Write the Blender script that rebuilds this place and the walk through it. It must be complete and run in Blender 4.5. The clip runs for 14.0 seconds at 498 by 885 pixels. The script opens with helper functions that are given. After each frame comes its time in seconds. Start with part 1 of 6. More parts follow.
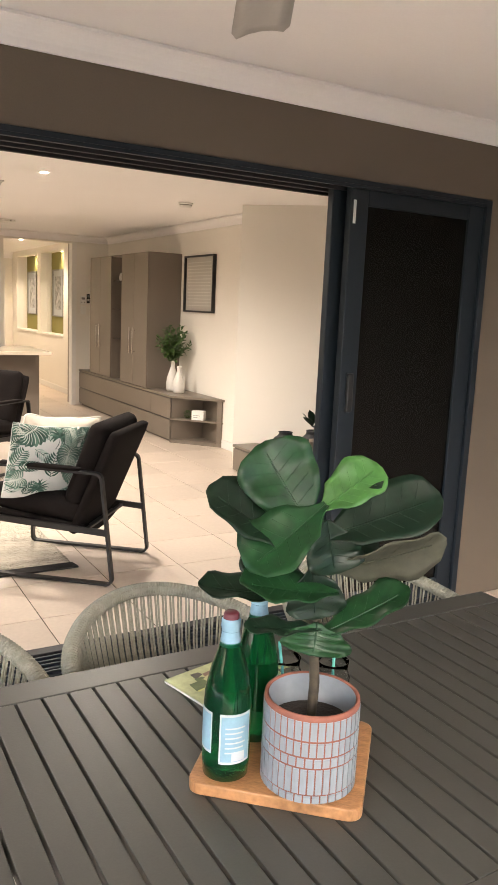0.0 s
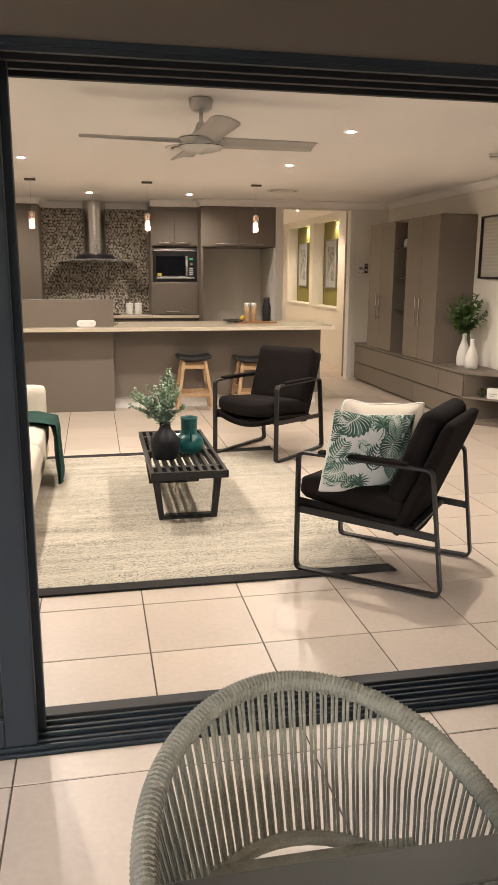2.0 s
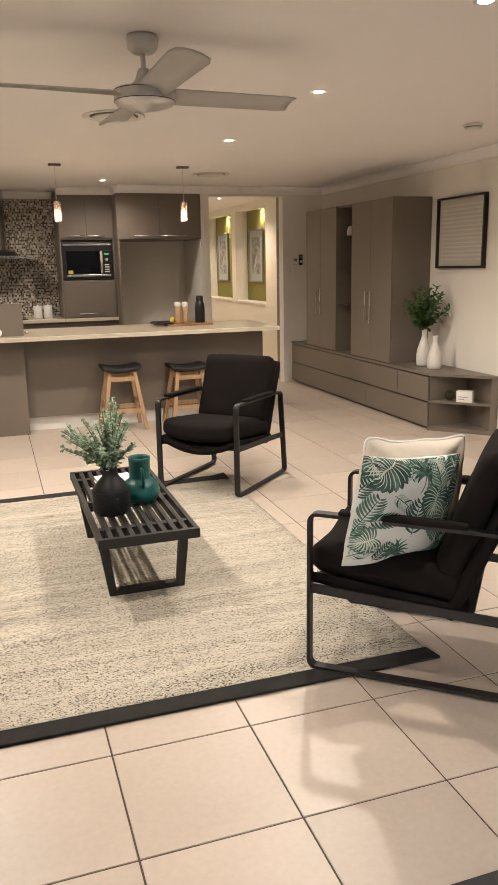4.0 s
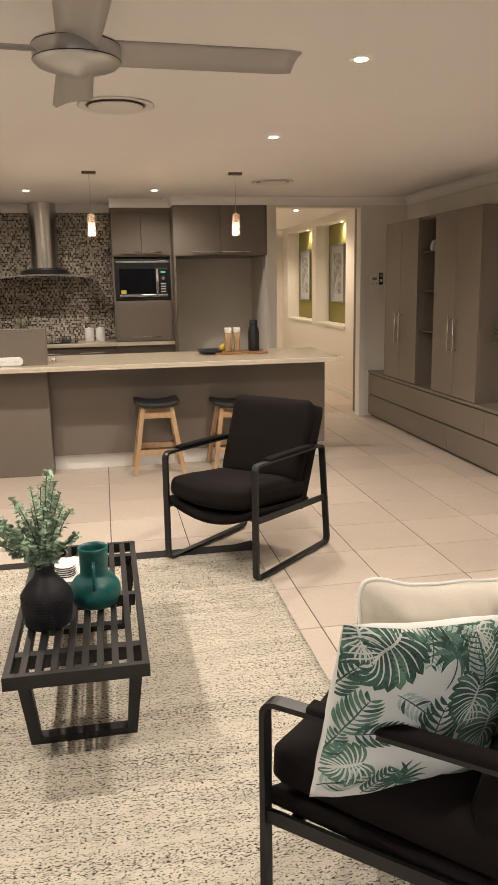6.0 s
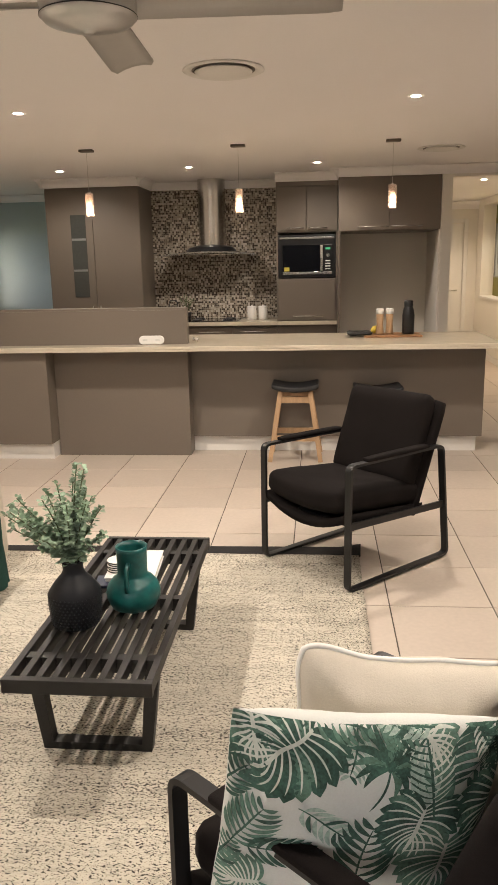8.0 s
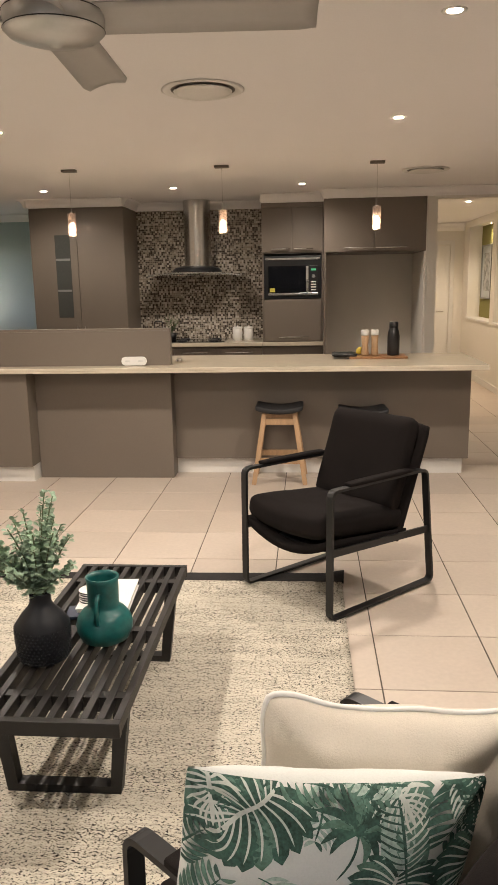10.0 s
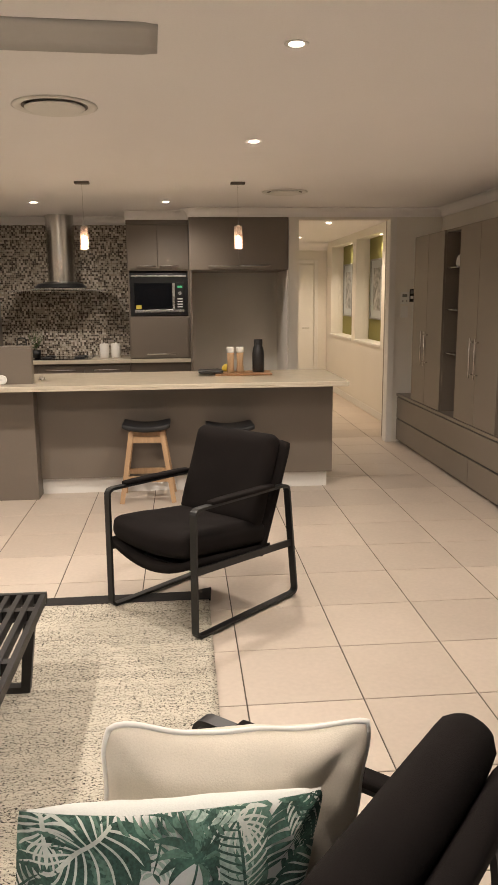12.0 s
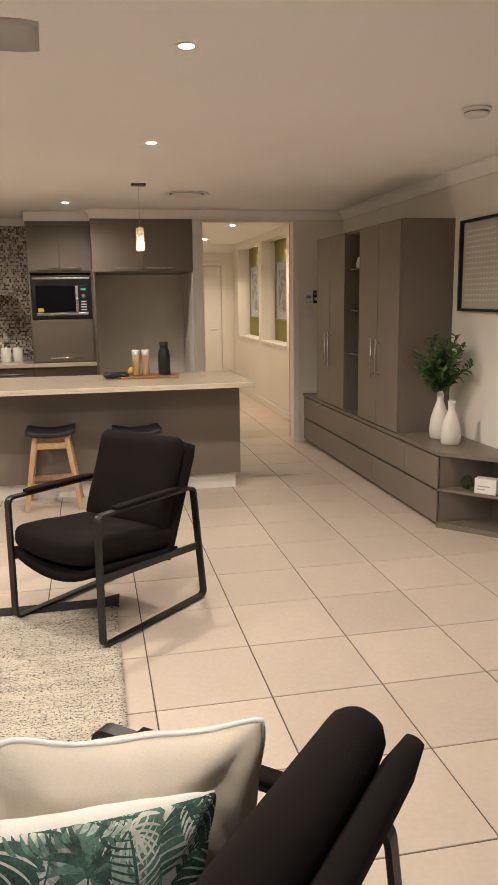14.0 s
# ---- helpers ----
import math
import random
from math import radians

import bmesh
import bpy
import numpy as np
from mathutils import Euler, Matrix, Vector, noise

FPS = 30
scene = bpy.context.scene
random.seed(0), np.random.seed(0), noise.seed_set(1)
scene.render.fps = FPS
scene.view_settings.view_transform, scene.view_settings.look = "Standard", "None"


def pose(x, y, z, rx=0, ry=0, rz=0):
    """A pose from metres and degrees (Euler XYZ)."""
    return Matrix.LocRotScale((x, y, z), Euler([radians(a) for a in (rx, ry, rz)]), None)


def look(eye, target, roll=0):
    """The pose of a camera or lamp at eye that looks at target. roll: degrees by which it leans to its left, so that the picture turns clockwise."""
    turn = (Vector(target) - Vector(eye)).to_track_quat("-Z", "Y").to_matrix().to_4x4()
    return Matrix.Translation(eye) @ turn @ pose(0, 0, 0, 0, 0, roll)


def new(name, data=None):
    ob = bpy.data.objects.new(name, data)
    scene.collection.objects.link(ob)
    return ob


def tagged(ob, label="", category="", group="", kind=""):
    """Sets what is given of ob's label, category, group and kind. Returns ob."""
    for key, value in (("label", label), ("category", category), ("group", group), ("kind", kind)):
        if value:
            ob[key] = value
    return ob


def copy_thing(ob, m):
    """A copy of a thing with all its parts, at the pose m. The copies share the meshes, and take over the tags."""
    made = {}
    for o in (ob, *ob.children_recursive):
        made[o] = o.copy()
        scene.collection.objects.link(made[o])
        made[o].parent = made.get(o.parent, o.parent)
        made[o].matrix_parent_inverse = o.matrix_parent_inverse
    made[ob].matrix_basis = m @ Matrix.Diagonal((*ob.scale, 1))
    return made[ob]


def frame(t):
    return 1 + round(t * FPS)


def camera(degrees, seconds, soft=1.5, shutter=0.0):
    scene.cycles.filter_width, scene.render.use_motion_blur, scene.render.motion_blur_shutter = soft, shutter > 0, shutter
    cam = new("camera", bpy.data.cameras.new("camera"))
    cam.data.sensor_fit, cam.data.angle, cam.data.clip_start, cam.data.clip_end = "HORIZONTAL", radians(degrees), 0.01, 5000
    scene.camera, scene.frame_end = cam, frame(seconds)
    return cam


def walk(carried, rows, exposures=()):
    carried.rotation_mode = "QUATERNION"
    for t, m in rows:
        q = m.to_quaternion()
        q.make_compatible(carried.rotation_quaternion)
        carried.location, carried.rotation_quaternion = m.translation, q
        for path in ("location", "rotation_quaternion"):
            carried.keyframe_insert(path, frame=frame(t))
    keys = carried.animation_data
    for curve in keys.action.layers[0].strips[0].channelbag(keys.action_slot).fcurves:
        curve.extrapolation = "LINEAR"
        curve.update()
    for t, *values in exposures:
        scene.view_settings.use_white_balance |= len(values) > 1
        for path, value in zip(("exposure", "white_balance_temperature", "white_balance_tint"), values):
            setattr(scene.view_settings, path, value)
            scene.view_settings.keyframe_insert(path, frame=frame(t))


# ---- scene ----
cam = camera(36.3, 14.0)
PATH = [
    (0, (-0.011, 0.075, 1.461), (0.979, 1.779, 1.119), 2.6),
    (0.5, (0.008, 0.163, 1.458), (0.785, 1.967, 1.082), 1.9),
    (1, (-0.02, 0.311, 1.457), (0.573, 2.18, 1.065), 1.4),
    (1.5, (-0.094, 0.468, 1.452), (0.329, 2.378, 1.035), 1.1),
    (2, (-0.208, 0.68, 1.464), (0.179, 2.593, 1.027), 0.3),
    (2.5, (-0.338, 0.898, 1.462), (0.091, 2.797, 1.003), -0.1),
    (3, (-0.405, 1.192, 1.469), (0.157, 3.056, 1.013), -0.6),
    (3.2, (-0.397, 1.302, 1.466), (0.207, 3.154, 1.015), -0.7),
    (5.3, (0.149, 2.455, 1.509), (0.749, 4.305, 1.044), -1.8),
    (5.5, (0.233, 2.522, 1.488), (0.767, 4.397, 1.041), -1.3),
    (6, (0.443, 2.679, 1.507), (0.801, 4.604, 1.095), -1.0),
    (6.5, (0.659, 2.766, 1.515), (0.813, 4.719, 1.116), -0.0),
    (7, (0.83, 2.87, 1.509), (0.806, 4.825, 1.089), 0.0),
    (7.5, (0.959, 2.978, 1.504), (0.824, 4.923, 1.059), -0.8),
    (7.7, (0.984, 2.969, 1.512), (0.813, 4.906, 1.049), -1.2),
    (9.8, (1.035, 3.062, 1.514), (0.836, 5.006, 1.096), -1.1),
    (10, (1.042, 3.063, 1.514), (0.887, 5.013, 1.102), -1.0),
    (10.5, (1.075, 3.056, 1.520), (1.061, 5.014, 1.117), -0.8),
    (11, (1.098, 3.058, 1.530), (1.187, 5.015, 1.133), -0.7),
    (11.5, (1.105, 3.062, 1.528), (1.249, 5.018, 1.141), -0.5),
    (12, (1.109, 3.062, 1.532), (1.278, 5.018, 1.154), -0.5),
    (12.5, (1.111, 3.064, 1.531), (1.303, 5.019, 1.159), -0.7),
    (13, (1.122, 3.059, 1.529), (1.369, 5.008, 1.158), -0.9),
    (13.5, (1.138, 3.058, 1.532), (1.457, 4.995, 1.156), -0.9),
    (14, (1.154, 3.058, 1.533), (1.547, 4.982, 1.157), -0.8),
]
EXPOSURE = [(0.0, 3.44), (0.5, 3.32), (1.0, 3.22), (1.5, 3.02), (3.0, 2.82), (5.3, 2.64), (14.0, 2.60)]
walk(cam, [(t, look(eye, target, roll)) for t, eye, target, roll in PATH], EXPOSURE)

# ---- light ----
world = bpy.data.worlds.new("dusk_sky")
scene.world = world
world.use_nodes = True
wn = world.node_tree
sky = wn.nodes.new("ShaderNodeTexSky")
sky.sky_type, sky.sun_disc = "NISHITA", False
sky.air_density, sky.dust_density, sky.ozone_density = 0.9, 2.5, 1.0
sky.sun_elevation, sky.sun_rotation = radians(32), radians(200)
wn.links.new(sky.outputs[0], wn.nodes["Background"].inputs[0])
wn.nodes["Background"].inputs[1].default_value = 0.10
sun = new("sun", bpy.data.lights.new("sun", "SUN"))
sun.data.energy, sun.data.angle, sun.data.color = 0.2, radians(25), (1.0, 0.96, 0.9)
sun.matrix_world = look((-5.0, -13.0, 9.0), (0, 1, 0))
WARM = (1.0, 0.885, 0.775)
DOWN_W, HALL_W, PENDANT_W, ALFRESCO_W = 16.5, 9.5, 0.8, 5.4


# ---- materials ----
def mat(name, color, rough=0.5, metal=0.0, var=0.08, scale=4.0, grain=60.0, bump=0.0, spec=0.5, stretch=(1, 1, 1), fine=0.5):
    """Principled surface: colour varied at two scales, with grain relief."""
    m = bpy.data.materials.new(name)
    m.use_nodes = True
    n, l = m.node_tree.nodes, m.node_tree.links
    b = n["Principled BSDF"]
    tc, mp = n.new("ShaderNodeTexCoord"), n.new("ShaderNodeMapping")
    mp.inputs["Scale"].default_value = stretch
    l.new(tc.outputs["Object"], mp.inputs[0])
    big, small = n.new("ShaderNodeTexNoise"), n.new("ShaderNodeTexNoise")
    big.inputs["Scale"].default_value, small.inputs["Scale"].default_value = scale, grain
    big.inputs["Detail"].default_value, small.inputs["Detail"].default_value = 4, 5
    for t in (big, small):
        l.new(mp.outputs[0], t.inputs["Vector"])
    mix = n.new("ShaderNodeMix")
    mix.data_type, mix.inputs[0].default_value = "FLOAT", fine
    l.new(big.outputs[0], mix.inputs[2])
    l.new(small.outputs[0], mix.inputs[3])
    ramp = n.new("ShaderNodeValToRGB")
    lo = [max(0.0, c * (1 - 2 * var)) for c in color]
    hi = [min(1.0, c * (1 + 2 * var)) for c in color]
    ramp.color_ramp.elements[0].position, ramp.color_ramp.elements[1].position = 0.25, 0.75
    ramp.color_ramp.elements[0].color, ramp.color_ramp.elements[1].color = (*lo, 1), (*hi, 1)
    l.new(mix.outputs[0], ramp.inputs[0])
    l.new(ramp.outputs[0], b.inputs["Base Color"])
    b.inputs["Roughness"].default_value, b.inputs["Metallic"].default_value = rough, metal
    b.inputs["Specular IOR Level"].default_value = spec
    if bump:
        bp = n.new("ShaderNodeBump")
        bp.inputs["Strength"].default_value, bp.inputs["Distance"].default_value = bump, 0.002
        l.new(small.outputs[0], bp.inputs["Height"])
        l.new(bp.outputs[0], b.inputs["Normal"])
    return m


def ramp_node(n, stops, interp="LINEAR"):
    r = n.new("ShaderNodeValToRGB")
    r.color_ramp.interpolation = interp
    e = r.color_ramp.elements
    while len(e) < len(stops):
        e.new(0.5)
    for k, (p, c) in enumerate(stops):
        e[k].position, e[k].color = p, (*c, 1)
    return r


def glow(name, color, strength):
    m = bpy.data.materials.new(name)
    m.use_nodes = True
    b = m.node_tree.nodes["Principled BSDF"]
    b.inputs["Base Color"].default_value = (*color, 1)
    b.inputs["Emission Color"].default_value, b.inputs["Emission Strength"].default_value = (*color, 1), strength
    return m


M_WALL = mat("cream_wall_paint", (0.79, 0.755, 0.69), 0.75, var=0.02, scale=1.5, grain=150, bump=0.08)
M_CEIL = mat("ceiling_paint", (0.90, 0.875, 0.865), 0.85, var=0.015, scale=1.0, grain=120, bump=0.05)
M_TRIM = mat("white_trim", (0.78, 0.76, 0.72), 0.5, var=0.02, scale=3)
M_TAUPE_WALL = mat("taupe_exterior_paint", (0.135, 0.108, 0.082), 0.8, var=0.04, scale=2, grain=180, bump=0.25)
M_LAM = mat("taupe_laminate", (0.170, 0.142, 0.114), 0.40, var=0.03, scale=2, grain=90)
# darker taupe: plinths, kick, worktop underside, bench body, pendant plates
M_LAM_DARK = mat("taupe_laminate_dark", (0.10, 0.082, 0.066), 0.5, var=0.03)
M_STONE = mat("cream_stone_benchtop", (0.60, 0.53, 0.42), 0.18, var=0.05, scale=12, grain=220)
M_BLACK_ALU = mat("dark_charcoal_aluminium", (0.013, 0.019, 0.026), 0.48, metal=0.0, var=0.06, scale=5, grain=90, spec=0.3)
M_SCREEN = mat("dark_tinted_glass", (0.004, 0.004, 0.004), 0.06, var=0.1, spec=0.3)
M_RUBBER = mat("black_track_seal", (0.012, 0.012, 0.014), 0.6, var=0.1)
M_STEEL = mat("brushed_steel", (0.66, 0.65, 0.63), 0.26, metal=1.0, var=0.04, scale=3, grain=120, stretch=(12, 12, 0.4))
M_SATIN = mat("satin_grey_metal", (0.60, 0.60, 0.59), 0.36, metal=0.8, var=0.03)
M_GROUT = mat("grout", (0.095, 0.077, 0.060), 0.9, var=0.12, scale=6)
M_OLIVE = mat("olive_wall_paint", (0.22, 0.20, 0.055), 0.8, var=0.03)
M_CHARCOAL = mat("black_steel_bar", (0.0075, 0.0075, 0.008), 0.45, metal=0.0, var=0.1)
M_FABRIC = mat("black_canvas", (0.0100, 0.0078, 0.0073), 0.95, var=0.2, scale=5, grain=400, bump=0.35, spec=0.12)
M_BLACK_WOOD = mat("black_stained_wood", (0.0088, 0.0074, 0.0064), 0.52, var=0.25, scale=3, grain=50, stretch=(20, 1, 20), bump=0.15)
M_WHITE = mat("white_plastic", (0.78, 0.77, 0.74), 0.35, var=0.01)
M_CERAMIC = mat("white_ceramic", (0.74, 0.72, 0.68), 0.3, var=0.02)
M_BLACK = mat("black_satin", (0.012, 0.012, 0.013), 0.35, var=0.1)
M_GLASS_BLACK = mat("black_glass", (0.006, 0.006, 0.007), 0.06, var=0.05, spec=0.25)


# ---- building helpers ----
def part(name, bm, material, parent=None, label="", smooth=False):
    me = bpy.data.meshes.new(name)
    bm.to_mesh(me)
    bm.free()
    for m in (material if isinstance(material, (list, tuple)) else [material]):
        me.materials.append(m)
    if smooth:
        for p in me.polygons:
            p.use_smooth = True
    ob = new(name, me)
    if parent:
        ob.parent = parent
    if label:
        ob["label"] = label
    return ob


def thing(name, label, category, m=None, group="", kind=""):
    ob = new(name)
    ob.empty_display_size = 0.05
    if m is not None:
        ob.matrix_basis = m
    return tagged(ob, label, category, group, kind)


def box(x0, x1, y0, y1, z0, z1, bevel=0.0, seg=2, bm=None):
    b2 = bmesh.new()
    bmesh.ops.create_cube(b2, size=1)
    for v in b2.verts:
        v.co = Vector((x0 + (v.co.x + 0.5) * (x1 - x0), y0 + (v.co.y + 0.5) * (y1 - y0), z0 + (v.co.z + 0.5) * (z1 - z0)))
    if bevel:
        bmesh.ops.bevel(b2, geom=b2.edges[:] + b2.verts[:], offset=bevel, segments=seg, affect="EDGES", profile=0.5, clamp_overlap=True)
    return merge(bm, b2)


def merge(bm, b2):
    if bm is None:
        return b2
    me = bpy.data.meshes.new("tmp")
    b2.to_mesh(me)
    b2.free()
    bm.from_mesh(me)
    bpy.data.meshes.remove(me)
    return bm


def lathe(profile, seg=32, bm=None, centre=(0, 0), squash=1.0):
    """A turned body: profile of (radius, z)."""
    b2 = bmesh.new()
    rings = []
    for r, z in profile:
        if r < 1e-5:
            rings.append([b2.verts.new((centre[0], centre[1], z))])
        else:
            rings.append([b2.verts.new((centre[0] + r * math.cos(2 * math.pi * k / seg), centre[1] + squash * r * math.sin(2 * math.pi * k / seg), z)) for k in range(seg)])
    for a, c in zip(rings, rings[1:]):
        for k in range(seg):
            j = (k + 1) % seg
            if len(a) == 1 and len(c) > 1:
                b2.faces.new((a[0], c[j], c[k]))
            elif len(c) == 1 and len(a) > 1:
                b2.faces.new((a[k], a[j], c[0]))
            elif len(a) > 1:
                b2.faces.new((a[k], a[j], c[j], c[k]))
    bmesh.ops.recalc_face_normals(b2, faces=b2.faces[:])
    return merge(bm, b2)


def sweep(path, w, h, up=(0, 0, 1), closed=False, bm=None, rnd=0):
    """A bar of w (sideways) by h (along up-ish) along a path; rnd > 0 gives a round section with that many sides."""
    b2 = bmesh.new()
    pts = [Vector(p) for p in path]
    n = len(pts)
    rings = []
    for i, p in enumerate(pts):
        a = pts[(i - 1) % n] if (closed or i > 0) else p
        c = pts[(i + 1) % n] if (closed or i < n - 1) else p
        d1, d2 = (p - a), (c - p)
        d1 = d1.normalized() if d1.length > 1e-9 else d2.normalized()
        d2 = d2.normalized() if d2.length > 1e-9 else d1
        t = (d1 + d2).normalized()
        k = 1 / max(0.35, t.dot(d1))
        side = t.cross(Vector(up))
        side = side.normalized() if side.length > 1e-6 else t.orthogonal().normalized()
        nor = side.cross(t).normalized()
        if rnd:
            rings.append([b2.verts.new(p + side * (w / 2 * math.cos(2 * math.pi * q / rnd)) + nor * (h / 2 * k * math.sin(2 * math.pi * q / rnd))) for q in range(rnd)])
        else:
            rings.append([b2.verts.new(p + side * (sx * w / 2) + nor * (sz * h / 2 * k)) for sx, sz in ((-1, -1), (1, -1), (1, 1), (-1, 1))])
    m = len(rings[0])
    for i in range(n if closed else n - 1):
        a, c = rings[i], rings[(i + 1) % n]
        for q in range(m):
            b2.faces.new((a[q], a[(q + 1) % m], c[(q + 1) % m], c[q]))
    if not closed:
        b2.faces.new(rings[0][::-1])
        b2.faces.new(rings[-1])
    bmesh.ops.recalc_face_normals(b2, faces=b2.faces[:])
    return merge(bm, b2)


def prism(poly, z0, z1, bm=None, bevel=0.0):
    b2 = bmesh.new()
    lo = [b2.verts.new((x, y, z0)) for x, y in poly]
    hi = [b2.verts.new((x, y, z1)) for x, y in poly]
    n = len(poly)
    b2.faces.new(lo[::-1])
    b2.faces.new(hi)
    for k in range(n):
        b2.faces.new((lo[k], lo[(k + 1) % n], hi[(k + 1) % n], hi[k]))
    bmesh.ops.recalc_face_normals(b2, faces=b2.faces[:])
    if bevel:
        bmesh.ops.bevel(b2, geom=b2.edges[:], offset=bevel, segments=2, affect="EDGES", profile=0.5)
    return merge(bm, b2)


def moved(bm, m):
    bmesh.ops.transform(bm, matrix=m, verts=bm.verts[:])
    return bm


def structure(name, bm, material, label, smooth=False):
    ob = part(name, bm, material, None, "", smooth)
    return tagged(ob, label, name.split("_")[0], "", "structure")


# ---- large structure ----
CEIL, WALL_R, HALL_Y = 2.39, 3.77, 10.85
FRONT_IN, FRONT_OUT = 3.08, 2.85
X_LEFT = -3.2

structure("ceiling", box(X_LEFT - 0.15, 5.0, FRONT_IN, 18.0, CEIL, CEIL + 0.12), M_CEIL, "white painted plasterboard living room ceiling")
structure("ceiling_alfresco", box(-2.7, 5.0, -1.7, FRONT_OUT, 2.38, 2.5), M_CEIL, "white painted ceiling over the covered patio")
# facade above and beside the sliding doors
b = box(X_LEFT - 1.0, 6.0, FRONT_OUT, FRONT_IN, 2.045, 2.6)
b = box(2.915, 6.0, FRONT_OUT, FRONT_IN, 0, 2.045, bm=b)
b = box(X_LEFT - 1.0, -2.02, FRONT_OUT, FRONT_IN, 0, 2.045, bm=b)
structure("wall_front", b, M_TAUPE_WALL, "dark taupe rendered wall round the sliding doors")
# added out of view: blocks the low sky that the door glass would reflect
structure("wall_garden", box(-14, 14, -5.6, -5.4, -0.2, 2.7), M_TAUPE_WALL, "unseen dark wall added to keep the low sky out of the door glass")
structure("wall_alfresco_side", box(3.75, 3.95, -0.6, FRONT_OUT, 0, 2.38), M_TAUPE_WALL, "taupe rendered side wall of the patio")
# right side of the living room
structure("wall_right", box(WALL_R, WALL_R + 0.12, 6.66, HALL_Y, 0, CEIL), M_WALL, "cream painted living room wall")
structure("wall_diagonal", prism([(3.40, 6.25), (4.75, 4.93), (4.9, 4.93), (4.9, 6.6), (3.74, 6.66)], 0, CEIL), M_WALL, "cream painted diagonal wall beside the low bench")
structure("wall_right_front", box(4.75, 4.9, FRONT_IN, 4.93, 0, CEIL), M_WALL, "cream painted living room wall")
# wall with the hallway opening
b = box(3.27, WALL_R + 0.12, HALL_Y, HALL_Y + 0.12, 0, CEIL)
b = box(2.30, 3.27, HALL_Y, HALL_Y + 0.12, 2.28, CEIL, bm=b)
b = box(2.20, 2.30, HALL_Y, 11.86, 0, CEIL, bm=b)
structure("wall_hall", b, M_WALL, "cream painted wall with the hallway opening")
structure("wall_kitchen", box(-2.0, 2.20, 11.74, 11.86, 0, CEIL), M_WALL, "cream painted wall behind the kitchen")
# the passage's bluish daylight is mixed into this wall's colour
structure("wall_scullery", box(X_LEFT, -1.9, 12.7, 12.82, 0, CEIL), mat("daylight_tinted_paint", (0.42, 0.50, 0.50), 0.75, var=0.03, scale=1.5), "wall of the passage beyond the pantry, bluish daylight put into its colour")
structure("wall_scullery_side", box(-2.0, -1.88, 11.86, 12.7, 0, CEIL), M_WALL, "cream painted passage wall")
# left wall with a daylight opening at the passage
b = box(X_LEFT - 0.12, X_LEFT, FRONT_IN, 10.9, 0, CEIL)
b = box(X_LEFT - 0.12, X_LEFT, 10.9, 12.4, 2.1, CEIL, bm=b)
b = box(X_LEFT - 0.12, X_LEFT, 12.4, 12.82, 0, CEIL, bm=b)
b = box(X_LEFT - 0.12, X_LEFT, 10.9, 12.4, 0, 1.0, bm=b)
b = box(X_LEFT - 0.12, X_LEFT, 10.9, 11.85, 1.0, 2.1, bm=b)
b = box(X_LEFT - 0.12, X_LEFT, 11.85, 12.4, 1.0, 1.25, bm=b)
structure("wall_left", b, M_WALL, "cream painted living room wall with a window")

# hallway
b = box(3.55, 3.67, HALL_Y + 0.12, 12.34, 0, CEIL)
b = box(3.55, 3.67, 12.34, 15.50, 0, 0.90, bm=b)
b = box(3.55, 3.67, 12.34, 15.50, 2.29, CEIL, bm=b)
b = box(3.55, 3.67, 13.74, 13.96, 0.90, 2.29, bm=b)
b = box(3.55, 3.67, 15.50, 17.8, 0, CEIL, bm=b)
structure("wall_hall_right", b, M_WALL, "cream painted hallway wall with two picture niches")
structure("wall_hall_left", box(2.20, 2.30, 11.86, 17.8, 0, CEIL), M_WALL, "cream painted hallway wall")
structure("wall_hall_end", box(2.30, 3.55, 15.9, 16.0, 0, CEIL), M_WALL, "cream painted wall at the hallway's end")
structure("wall_niche", box(3.745, 3.85, 12.20, 15.64, 0.80, CEIL - 0.002), M_OLIVE, "olive green wall behind the hallway niches")
b = box(3.671, 3.744, 12.20, 12.339, 0.80, CEIL - 0.002)
b = box(3.671, 3.744, 13.741, 13.959, 0.80, CEIL - 0.002, bm=b)
b = box(3.671, 3.744, 15.501, 15.64, 0.80, CEIL - 0.002, bm=b)
for ya, yb in ((12.34, 13.74), (13.96, 15.50)):
    b = box(3.671, 3.744, ya, yb, 2.30, CEIL - 0.002, bm=b)
    b = box(3.671, 3.744, ya, yb, 0.80, 0.894, bm=b)
structure("wall_niche_lining", b, M_WALL, "cream painted lining of the hallway niches")
structure("wall_hall_return", box(3.285, 3.55, HALL_Y + 0.13, 11.2, 0, CEIL), M_LAM, "taupe return beside the hallway opening")
for k, (ya, yb) in enumerate(((12.34, 13.74), (13.96, 15.50))):
    s = structure("trim_niche_%d" % (k + 1), box(3.53, 3.743, ya - 0.0, yb + 0.0, 0.895, 0.925, 0.004), M_TRIM, "white painted sill of a hallway niche")
# architraves of the hall opening
b = box(3.235, 3.30, HALL_Y - 0.014, HALL_Y - 0.001, 0, 2.31, 0.003)
b = box(3.235, 3.268, HALL_Y - 0.001, HALL_Y + 0.125, 0, 2.28, bm=b)
structure("trim_hall_opening", b, M_TRIM, "white painted timber lining of the hallway opening")


